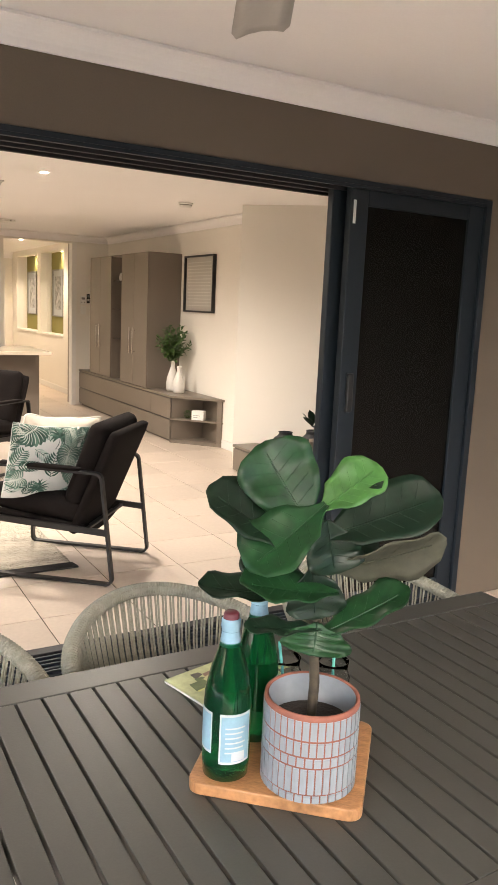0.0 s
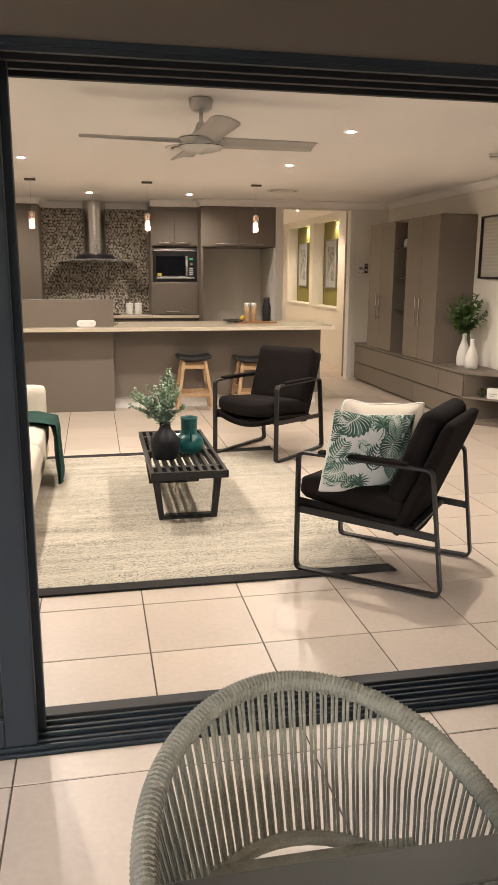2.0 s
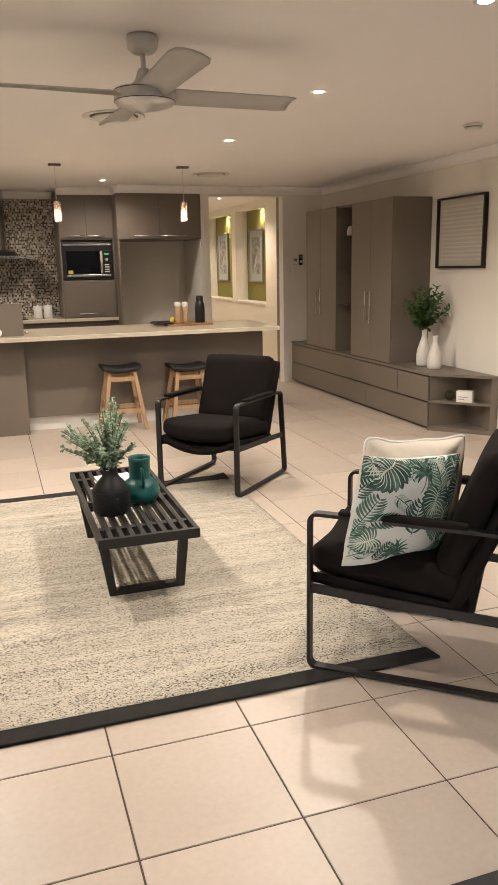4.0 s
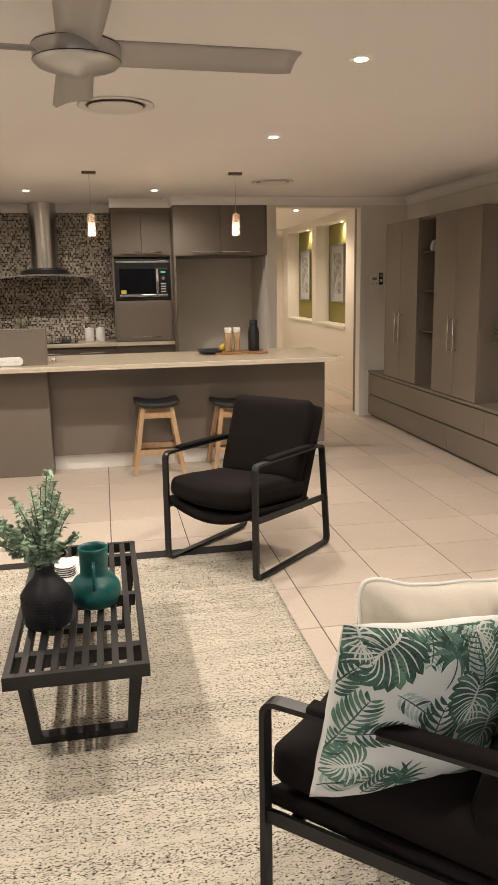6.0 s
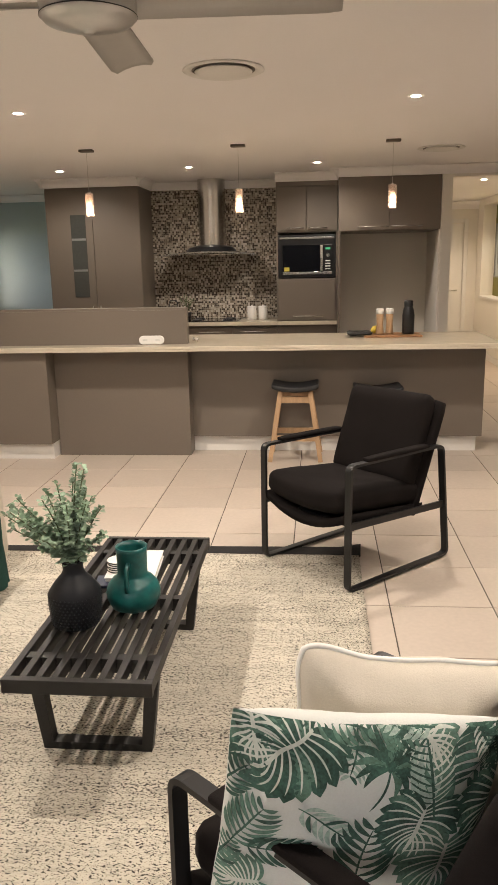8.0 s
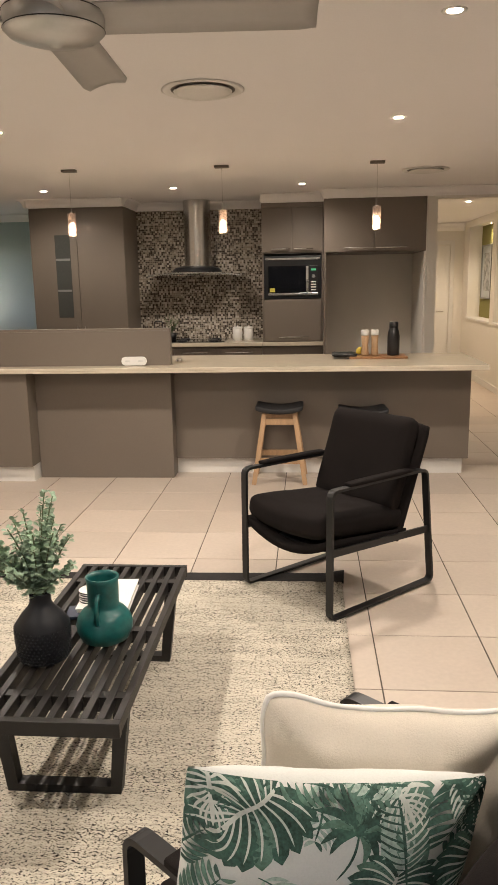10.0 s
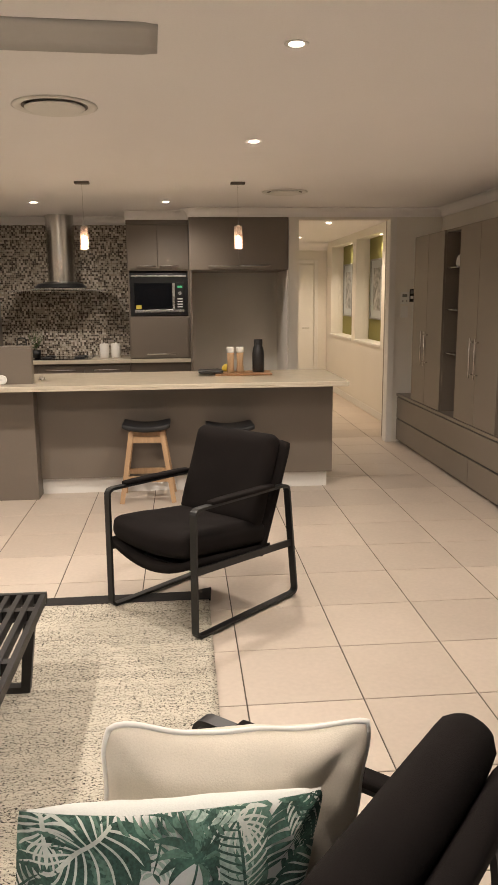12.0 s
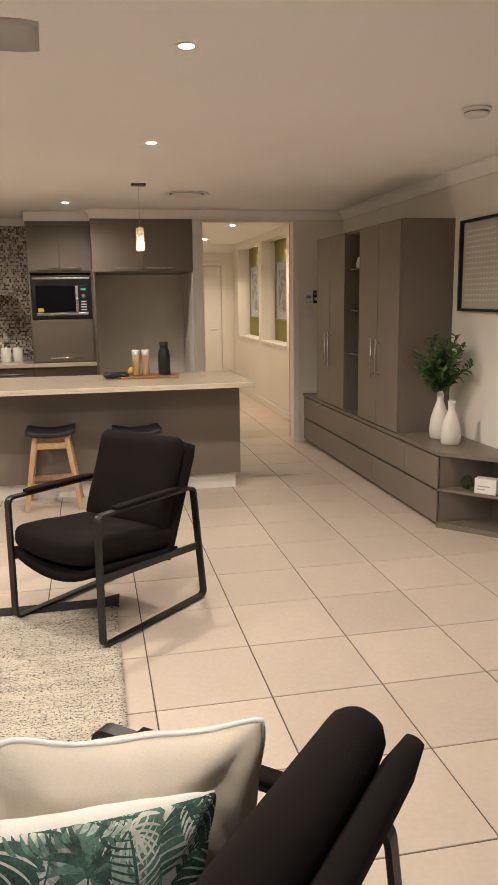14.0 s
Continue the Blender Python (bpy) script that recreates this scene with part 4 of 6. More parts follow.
PW, PH, PT = 0.455, 0.425, 0.16
leafy = thing("throw_pillow", "white square cushion printed with green palm leaves", "cushion", pose(1.058, 4.070, 0.617, 97, 7, 10.5))
part("cover", pillow(PW, PH, PT, 2), M_PILLOW, leafy, "", True)
specs = [("split", -0.80, 0.86, -80, 0.34, 0.26, 1), ("split", 0.30, 0.88, -60, 0.34, 0.28, 1), ("palm", 0.70, 0.86, -70, 0.40, 0.26, 1), ("frond", -0.10, 0.88, -100, 0.36, 0.18, 2), ("split", -0.42, 0.80, -142, 0.62, 0.42, 0), ("fan", 0.10, 0.60, 70, 0.36, 0.40, 0), ("palm", 0.42, 0.28, 100, 0.62, 0.42, 1), ("split", 0.36, 0.24, -105, 0.44, 0.36, 0), ("frond", 0.88, 0.95, -120, 0.55, 0.30, 0),
         ("frond", -0.46, 0.26, -35, 0.46, 0.17, 2), ("frond", -0.85, -0.26, 66, 0.48, 0.24, 1), ("frond", -0.78, -0.22, 6, 0.52, 0.20, 0), ("frond", -0.02, -0.48, 84, 0.60, 0.32, 0), ("split", 0.56, -0.10, -95, 0.52, 0.40, 1),
         ("split", -0.66, -0.52, -150, 0.34, 0.28, 1), ("fan", -0.22, -0.80, 80, 0.12, 0.32, 0), ("frond", -0.90, -0.92, 40, 0.42, 0.20, 2), ("palm", 0.30, -0.92, 30, 0.50, 0.30, 1),
         ("split", 0.92, 0.30, -120, 0.44, 0.32, 0), ("frond", 0.88, -0.55, 80, 0.45, 0.24, 0), ("frond", -0.08, 0.93, -20, 0.40, 0.16, 1), ("frond", 0.55, 0.90, 8, 0.40, 0.14, 1), ("fan", 0.80, -0.85, 120, 0.15, 0.28, 1), ("frond", -0.98, 0.10, 62, 0.44, 0.17, 0), ("frond", -0.40, 0.86, -4, 0.40, 0.13, 1), ("frond", 0.40, 0.84, 172, 0.40, 0.12, 2), ("frond", 0.96, 0.78, 150, 0.34, 0.16, 0), ("frond", -0.94, -0.60, 74, 0.36, 0.15, 1), ("frond", -0.52, -0.96, 62, 0.40, 0.18, 0)]
part("leaf_print", leaf_prints(PW, PH, PT, 2, specs), PRINTS, leafy, "green printed palm and monstera leaves")
plain = thing("throw_pillow", "plain cream linen cushion with white piping", "cushion", pose(1.172, 4.195, 0.636, 88, 4.5, 3))
part("cover", pillow(0.45, 0.42, 0.19, 5), M_CREAM, plain, "", True)
ring = []
for k in range(96):
    s = k / 24
    e, f = int(s), s - int(s)
    u, q = ((-1 + 2 * f, 1), (1, 1 - 2 * f), (1 - 2 * f, -1), (-1, -1 + 2 * f))[e]
    p = pillow_surface(u, q, 0.45, 0.42, 0.19, 5)
    ring.append((p.x, p.y, 0))
part("piping", sweep(ring, 0.011, 0.011, closed=True, rnd=6), M_TRIM, plain, "white piping", True)

# ---- coffee table ----
ct = thing("coffee_table", "black slatted timber coffee table on open frame legs", "coffee table")
TX0, TX1, TY0, TY1, TZ = 0.075, 0.527, 4.90, 6.095, 0.34
part("edge_rail", box(TX0, TX1, TY0, TY0 + 0.024, TZ - 0.045, TZ, 0.002), M_BLACK_WOOD, ct)
part("edge_rail", box(TX0, TX1, TY1 - 0.024, TY1, TZ - 0.045, TZ, 0.002), M_BLACK_WOOD, ct)
for k in range(10):
    x = TX0 + 0.001 + k * (TX1 - TX0 - 0.024) / 9
    part("slat", box(x, x + 0.022, TY0 + 0.025, TY1 - 0.025, TZ - 0.040, TZ - 0.001, 0.0015), M_BLACK_WOOD, ct)
for y in (5.06, 5.495, 5.93):
    part("crosspiece", box(TX0 + 0.024, TX1 - 0.024, y - 0.018, y + 0.018, TZ - 0.052, TZ - 0.006), M_BLACK_WOOD, ct)
for y in (5.07, 5.89):
    part("leg_frame", sweep([(TX0 + 0.035, y, TZ - 0.045), (0.145, y, 0.018), (0.463, y, 0.018), (TX1 - 0.035, y, TZ - 0.045)], 0.045, 0.032, (0, 1, 0)), M_BLACK_WOOD, ct)

M_VASE = mat("matte_black_ceramic", (0.010, 0.011, 0.014), 0.5, var=0.1, spec=0.3)
M_TEAL = mat("teal_glazed_ceramic", (0.008, 0.105, 0.10), 0.35, var=0.22, scale=7, grain=60)
M_EUC = mat("eucalyptus_leaf", (0.31, 0.42, 0.30), 0.7, var=0.3, scale=14, grain=60)
M_STEM = mat("green_stem", (0.16, 0.19, 0.11), 0.8, var=0.2)
M_LEAF = mat("laurel_leaf", (0.06, 0.125, 0.028), 0.45, var=0.35, scale=12, grain=50)

bv = thing("vase", "matte black vase with dimpled lower body, on the table", "vase", pose(0.193, 5.265, TZ) @ Matrix.Diagonal((1.13, 1.13, 1.0, 1)))
prof = [(0, 0), (0.060, 0), (0.069, 0.008), (0.0745, 0.05), (0.0775, 0.10), (0.0765, 0.122), (0.056, 0.155), (0.036, 0.180), (0.030, 0.195), (0.030, 0.218), (0.032, 0.226), (0.026, 0.224), (0.025, 0.19), (0, 0.19)]
part("body", lathe(prof, 40), M_VASE, bv, "", True)
b = bmesh.new()
for j in range(10):
    z = 0.014 + 0.0112 * j
    r = 0.0695 + 0.0078 * math.sin(min(1.0, z / 0.10) * math.pi / 2)
    for k in range(40):
        a = 2 * math.pi * (k + 0.5 * (j % 2)) / 40
        c = Vector((math.cos(a), math.sin(a), 0))
        s, u = Vector((-c.y, c.x, 0)) * 0.0044, Vector((0, 0, 0.0044))
        o = c * r + Vector((0, 0, z))
        tip = b.verts.new(o + c * 0.0026)
        q = [b.verts.new(o + d) for d in (s, u, -s, -u)]
        for i in range(4):
            b.faces.new((q[i], q[(i + 1) % 4], tip))
tagged(part("stipple", b, M_VASE, bv), kind="stuff")


def leaf_disc(b2, p, d, nrm, length, width, curl=0.15):
    """One small leaf from p along d."""
    side = d.cross(nrm).normalized()
    up = side.cross(d).normalized()
    a = b2.verts.new(p)
    l1, r1 = b2.verts.new(p + d * length * 0.4 + side * width / 2 + up * curl * length * 0.4), b2.verts.new(p + d * length * 0.4 - side * width / 2 + up * curl * length * 0.4)
    mid = b2.verts.new(p + d * length * 0.5)
    l2, r2 = b2.verts.new(p + d * length * 0.78 + side * width * 0.36 + up * curl * length * 0.3), b2.verts.new(p + d * length * 0.78 - side * width * 0.36 + up * curl * length * 0.3)
    e = b2.verts.new(p + d * length)
    for f in ((a, l1, mid), (a, mid, r1), (l1, l2, mid), (mid, r2, r1), (mid, l2, e), (mid, e, r2)):
        b2.faces.new(f)


def round_leaf(b2, p, d, nrm, length, width, curl=0.15):
    """One rounded, slightly cupped leaf from p along d."""
    side = d.cross(nrm).normalized()
    up = side.cross(d).normalized()
    mid = b2.verts.new(p + d * length * 0.5 - up * 0.05 * length)
    ring = []
    for k in range(9):
        a = 2 * math.pi * k / 9
        ring.append(b2.verts.new(p + d * length * (0.5 - 0.5 * math.cos(a)) + side * (width / 2 * math.sin(a)) + up * (curl * 0.35 * length * math.sin(a) ** 2)))
    for k in range(9):
        b2.faces.new((mid, ring[k], ring[(k + 1) % 9]))


def spray(seed, stems, leaf_l, leaf_w, per, r=0.0022, droop=0.10, upright=0.3, leaf=None):
    """Stems as (lean x, lean y, height); returns the stem and leaf meshes."""
    rnd = random.Random(seed)
    sb, lb = bmesh.new(), bmesh.new()
    for lx, ly, hgt in stems:
        pts = []
        for i in range(9):
            s = i / 8
            pts.append(Vector((lx * s ** 1.3, ly * s ** 1.3, hgt * s - droop * math.hypot(lx, ly) * s * s)) + 0.006 * s * noise.noise_vector(Vector((seed + s * 3, lx * 9, ly * 9))))
        sb = sweep(pts, r * 2, r * 2, (0.3, 0.9, 0.1), rnd=5, bm=sb)
        for i in range(per):
            s = 0.22 + 0.78 * i / (per - 1)
            k = min(7, int(s * 8))
            p = pts[k].lerp(pts[k + 1], s * 8 - k)
            t = (pts[k + 1] - pts[k]).normalized()
            for _ in range(2):
                o = Vector((rnd.uniform(-1, 1), rnd.uniform(-1, 1), rnd.uniform(-0.6, 1))).normalized()
                d = (o - t * o.dot(t) * 0.6 + t * upright).normalized()
                k2 = (1.0 - 0.45 * s) * rnd.uniform(0.7, 1.15)
                (leaf or leaf_disc)(lb, p + d * 0.004, d, Vector((rnd.uniform(-0.5, 0.5), rnd.uniform(-0.5, 0.5), 1)), leaf_l * k2, leaf_w * k2, rnd.uniform(-0.1, 0.35))
    return sb, lb


euc = thing("eucalyptus_spray", "grey-green eucalyptus stems arranged in the black vase", "plant", pose(0.193, 5.265, TZ + 0.191))
sb, lb = spray(4, [(0.03, 0.02, 0.36), (0.055, 0.0, 0.33), (-0.20, 0.0, 0.24), (-0.16, 0.05, 0.20), (-0.06, -0.06, 0.27), (0.10, 0.03, 0.22), (0.03, -0.10, 0.22), (-0.10, 0.08, 0.26), (0.08, -0.06, 0.26), (0.0, 0.06, 0.30), (0.12, -0.02, 0.15), (-0.05, -0.12, 0.16), (-0.20, -0.03, 0.22), (-0.17, -0.08, 0.25), (-0.21, 0.02, 0.16), (0.05, 0.1, 0.24), (-0.02, -0.03, 0.31), (-0.12, -0.05, 0.21), (0.04, 0.06, 0.34), (-0.18, 0.02, 0.26), (-0.03, 0.0, 0.24), (0.07, -0.02, 0.29), (-0.08, 0.03, 0.18), (0.02, -0.07, 0.26), (0.05, 0.04, 0.2)], 0.028, 0.027, 40, leaf=round_leaf)
tagged(part("stems", sb, M_STEM, euc), kind="stuff")
tagged(part("leaves", lb, M_EUC, euc), kind="stuff")

tj = thing("jug", "teal glazed ceramic jug with a looped handle", "jug", pose(0.357, 5.402, TZ) @ Matrix.Diagonal((1.1, 1.1, 1.02, 1)))
prof = [(0, 0), (0.055, 0), (0.072, 0.010), (0.084, 0.040), (0.086, 0.060), (0.080, 0.085), (0.066, 0.105), (0.051, 0.116), (0.047, 0.124), (0.047, 0.14), (0.048, 0.205), (0.051, 0.222), (0.047, 0.223), (0.043, 0.205), (0.042, 0.13), (0, 0.12)]
part("body", lathe(prof, 40), M_TEAL, tj, "", True)
part("handle", sweep(rounded([(0, -0.045, 0.172), (0, -0.078, 0.165), (0, -0.082, 0.11), (0, -0.072, 0.088)], 0.02, closed=False), 0.018, 0.010, (1, 0, 0)), M_TEAL, tj, "", True)
bk = thing("book", "white hardcover book lying on the table", "book", pose(0.285, 5.72, TZ, 0, 0, 4))
part("cover", box(-0.095, 0.095, -0.14, 0.14, 0.0, 0.003, 0.001), M_WHITE, bk)
part("pages", box(-0.090, 0.090, -0.136, 0.136, 0.0031, 0.025), mat("paper", (0.72, 0.70, 0.64), 0.8, var=0.05, grain=300, stretch=(1, 1, 30)), bk)
part("cover", box(-0.095, 0.095, -0.14, 0.14, 0.0251, 0.028, 0.001), M_WHITE, bk)
bk2 = thing("book", "dark blue book under the coasters", "book", pose(0.225, 5.595, TZ, 0, 0, 8))
part("cover", box(-0.06, 0.055, -0.05, 0.05, 0.0, 0.012, 0.002), mat("navy_cover", (0.02, 0.03, 0.06), 0.5), bk2)
cs = thing("coaster", "round white coaster with dark rim, stacked", "coaster", pose(0.235, 5.655, TZ + 0.0285), "stack of coasters")
part("disc", lathe([(0, 0), (0.040, 0), (0.042, 0.003), (0.042, 0.006), (0.040, 0.0085), (0, 0.0085)], 28), M_CERAMIC, cs)
part("rim", lathe([(0.0421, 0.0025), (0.0428, 0.0045), (0.0421, 0.0065)], 28), M_CHARCOAL, cs)
for k in range(1, 5):
    copy_thing(cs, pose(0.235 + 0.002 * (k % 2), 5.655, TZ + 0.0285 + 0.0088 * k))

# ---- bar stools ----
M_OAK = mat("pale_oak", (0.42, 0.27, 0.15), 0.5, var=0.15, scale=3, grain=40, stretch=(12, 12, 1.2), bump=0.1)
st = thing("bar_stool", "pale oak bar stool with curved black seat", "stool", pose(0.825, 8.84, 0) @ Matrix.Diagonal((1, 1, 0.955, 1)), "stools at the island")
for sx in (-1, 1):
    for sy in (-1, 1):
        part("leg", sweep([(sx * 0.195, sy * 0.17, 0.0), (sx * 0.115, sy * 0.10, 0.56)], 0.034, 0.034, (0, 1, 0)), M_OAK, st)
for sy in (-1, 1):
    part("footrest", sweep([(-0.165, sy * 0.146, 0.19), (0.165, sy * 0.146, 0.19)], 0.022, 0.045, (0, 0, 1)), M_OAK, st)
    part("apron", sweep([(-0.115, sy * 0.105, 0.50), (0.115, sy * 0.105, 0.50)], 0.02, 0.05, (0, 0, 1)), M_OAK, st)
for sx in (-1, 1):
    part("stretcher", sweep([(sx * 0.158, -0.138, 0.26), (sx * 0.158, 0.138, 0.26)], 0.022, 0.045, (0, 0, 1)), M_OAK, st)
b = cushion(0.36, 0.30, 0.045, 0.018, 0.0, 12)
for v in b.verts:
    v.co.z += 0.030 * (v.co.x / 0.18) ** 2
part("seat", moved(b, pose(0, 0, 0.583)), mat("black_seat_paint", (0.012, 0.012, 0.013), 0.6, var=0.1, grain=120, bump=0.1), st, "curved black seat", True)
copy_thing(st, pose(1.46, 8.84, 0, 0, 0, 2) @ Matrix.Diagonal((1, 1, 0.955, 1)))

# ---- sofa ----
M_SOFA = mat("cream_upholstery", (0.60, 0.55, 0.46), 0.9, var=0.04, scale=5, grain=260, bump=0.3, spec=0.2)
sf = thing("sofa", "cream upholstered sofa with a green throw on it", "sofa")
part("base", box(-1.44, -0.60, 4.35, 6.58, 0.06, 0.26, 0.03, 3), M_SOFA, sf, "", True)
for y0, y1 in ((4.52, 5.42), (5.43, 6.33)):
    part("seat_cushion", moved(cushion(0.86, y1 - y0, 0.19, 0.05, 0.015, 12, 0.004, y0), pose(-0.99, (y0 + y1) / 2, 0.345)), M_SOFA, sf, "", True)
    part("back_cushion", moved(cushion(0.22, y1 - y0, 0.42, 0.07, 0.02, 12, 0.005, y1), pose(-1.30, (y0 + y1) / 2, 0.62, 0, -8, 0)), M_SOFA, sf, "", True)
for y in (4.44, 6.455):
    part("arm", moved(cushion(0.86, 0.17, 0.56, 0.04, 0.0, 10), pose(-1.015, y, 0.36)), M_SOFA, sf, "", True)
for x in (-1.38, -0.68):
    for y in (4.42, 6.50):
        part("foot", lathe([(0, 0), (0.02, 0), (0.025, 0.07), (0, 0.07)], 12, centre=(x, y)), M_BLACK_WOOD, sf)
th = thing("throw_blanket", "dark green knitted throw draped over the sofa's seat", "blanket")
b = bmesh.new()
path = [(-1.15, 0.462), (-0.95, 0.466), (-0.75, 0.464), (-0.62, 0.458), (-0.545, 0.43), (-0.530, 0.36), (-0.528, 0.26), (-0.520, 0.16), (-0.515, 0.07), (-0.512, 0.03)]
n = 22
for lay in (0, 0.012):
    vs = []
    for i, (x, z) in enumerate(path):
        row = []
        for j in range(n + 1):
            y = 5.84 + 0.44 * j / n
            rip = 0.012 * math.sin(j * 1.25 + 0.4 * i) + 0.008 * noise.noise(Vector((i * 0.5, j * 0.4, 2)))
            fall = i / len(path)
            row.append(b.verts.new((x + (rip + 0.03) * (fall > 0.35) + lay * (fall > 0.35), y - 0.05 * fall * (j / n - 0.5), z + abs(rip) * (fall <= 0.45) + lay)))
        vs.append(row)
    for r1, r2 in zip(vs, vs[1:]):
        for j in range(n):
            b.faces.new((r1[j], r1[j + 1], r2[j + 1], r2[j]))
part("cloth", b, mat("green_wool", (0.025, 0.06, 0.05), 0.95, var=0.2, scale=8, grain=180, bump=0.6, spec=0.15), th, "", True)

# ---- ceiling fan, pendants, vents ----
M_BLADE = mat("silver_fan_blade", (0.48, 0.465, 0.445), 0.4, metal=0.2, var=0.02)


def ceiling_fan(m, label, metal, blade, angle, drop=0.0):
    t = thing("ceiling_fan", label, "ceiling fan", m)
    part("canopy", lathe([(0, 0), (0.062, 0), (0.066, -0.012), (0.060, -0.05), (0.042, -0.066), (0, -0.066)], 32), metal, t, "", True)
    part("downrod", lathe([(0.0105, -0.06), (0.0105, -0.15)], 14), metal, t)
    part("yoke", lathe([(0.022, -0.125), (0.028, -0.14), (0.036, -0.165), (0.060, -0.19), (0.105, -0.203)], 28), metal, t, "", True)
    part("motor", lathe([(0.06, -0.194), (0.123, -0.203), (0.126, -0.208), (0.126, -0.250), (0.122, -0.254)], 40), metal, t, "satin motor housing", True)
    part("trim_ring", lathe([(0.1262, -0.2075), (0.1272, -0.209), (0.1262, -0.2105)], 40), M_BLACK, t)
    part("trim_ring", lathe([(0.1262, -0.2475), (0.1272, -0.249), (0.1262, -0.2505)], 40), M_BLACK, t)
    part("cap", lathe([(0.122, -0.254), (0.115, -0.262), (0.07, -0.276), (0.018, -0.283), (0.014, -0.288), (0, -0.289)], 36), metal, t, "", True)
    for k in range(4):
        b2 = bmesh.new()
        ys = []
        for lay in (0, 0.006):
            rows = []
            for i in range(15):
                s = i / 14
                x = 0.085 + 0.575 * s
                hw = 0.056 + 0.018 * s
                cut = 1.0 if s < 0.93 else math.sqrt(max(0.0, 1 - ((s - 0.93) / 0.075) ** 2)) * 0.30 + 0.70
                rows.append([b2.verts.new((x, hw * cut * q, 0.020 * -q * (1 - 0.3 * s) * 0.9 + 0.010 * (1 - q * q) + lay)) for q in (-1, -0.5, 0, 0.5, 1)])
            ys.append(rows)
        for rows in ys:
            for r1, r2 in zip(rows, rows[1:]):
                for q in range(4):
                    b2.faces.new((r1[q], r1[q + 1], r2[q + 1], r2[q]))
        for q in (0, 4):
            for i in range(14):
                b2.faces.new((ys[0][i][q], ys[0][i + 1][q], ys[1][i + 1][q], ys[1][i][q]))
        for i in (0, 14):
            for q in range(4):
                b2.faces.new((ys[0][i][q], ys[0][i][q + 1], ys[1][i][q + 1], ys[1][i][q]))
        bmesh.ops.recalc_face_normals(b2, faces=b2.faces[:])
        ob = part("blade", b2, blade, t, "", True)
        ob.matrix_basis = pose(0, 0, -0.226, 0, 0, angle + 90 * k)
    return t


ceiling_fan(pose(0.408, 5.10, CEIL - 0.001), "four-bladed satin silver ceiling fan with short rod", M_SATIN, M_BLADE, 3)
ceiling_fan(pose(0.72, 1.30, 2.378), "four-bladed grey ceiling fan under the patio roof", M_SATIN, M_BLADE, 63)

M_GLOW_GLASS = bpy.data.materials.new("ribbed_pendant_glass")
M_GLOW_GLASS.use_nodes = True
gb = M_GLOW_GLASS.node_tree.nodes["Principled BSDF"]
gb.inputs["Base Color"].default_value, gb.inputs["Roughness"].default_value, gb.inputs["Transmission Weight"].default_value, gb.inputs["IOR"].default_value = (0.86, 0.76, 0.70, 1), 0.25, 0.8, 1.2
M_PEND_BULB = glow("pendant_bulb", (1.0, 0.76, 0.56), 7.0)
pd = thing("pendant_lamp", "small glass tube pendant lamp, switched on", "pendant lamp", pose(-0.80, 9.12, CEIL - 0.001), "pendants over the island")
part("ceiling_plate", box(-0.055, 0.055, -0.03, 0.03, -0.018, 0, 0.003), M_LAM_DARK, pd)
part("cable", sweep([(0, 0, -0.015), (0, 0, -0.33)], 0.003, 0.003, (0, 1, 0), rnd=6), M_STEEL, pd)
b = bmesh.new()
ribs = [0.031 + 0.0015 * (k % 2) for k in range(48)]
for za, zb in ((-0.325, -0.495),):
    rr = []
    for z in (za, zb):
        rr.append([b.verts.new((ribs[k] * math.cos(2 * math.pi * k / 48), ribs[k] * math.sin(2 * math.pi * k / 48), z)) for k in range(48)])
        rr.append([b.verts.new((0.027 * math.cos(2 * math.pi * k / 48), 0.027 * math.sin(2 * math.pi * k / 48), z)) for k in range(48)])
    for k in range(48):
        j = (k + 1) % 48
        b.faces.new((rr[0][k], rr[0][j], rr[2][j], rr[2][k]))
        b.faces.new((rr[1][j], rr[1][k], rr[3][k], rr[3][j]))
        b.faces.new((rr[0][j], rr[0][k], rr[1][k], rr[1][j]))
        b.faces.new((rr[2][k], rr[2][j], rr[3][j], rr[3][k]))
tube = part("glass_tube", b, M_GLOW_GLASS, pd, "ribbed clear glass tube")
part("cap", lathe([(0, -0.318), (0.012, -0.318), (0.014, -0.328), (0, -0.328)], 24), M_STEEL, pd)
part("bulb", lathe([(0, -0.395), (0.009, -0.398), (0.012, -0.42), (0.011, -0.445), (0, -0.452)], 20), M_PEND_BULB, pd, "glowing bulb", True)
copy_thing(pd, pose(0.388, 9.12, CEIL - 0.001))
copy_thing(pd, pose(1.563, 9.12, CEIL - 0.001))
for x in (-0.80, 0.388, 1.563):
    pl = new("pendant_light", bpy.data.lights.new("pendant_light", "POINT"))
    pl.data.energy, pl.data.color, pl.data.shadow_soft_size = PENDANT_W, (1.0, 0.72, 0.45), 0.02
    pl.location = (x, 9.12, CEIL - 0.47)

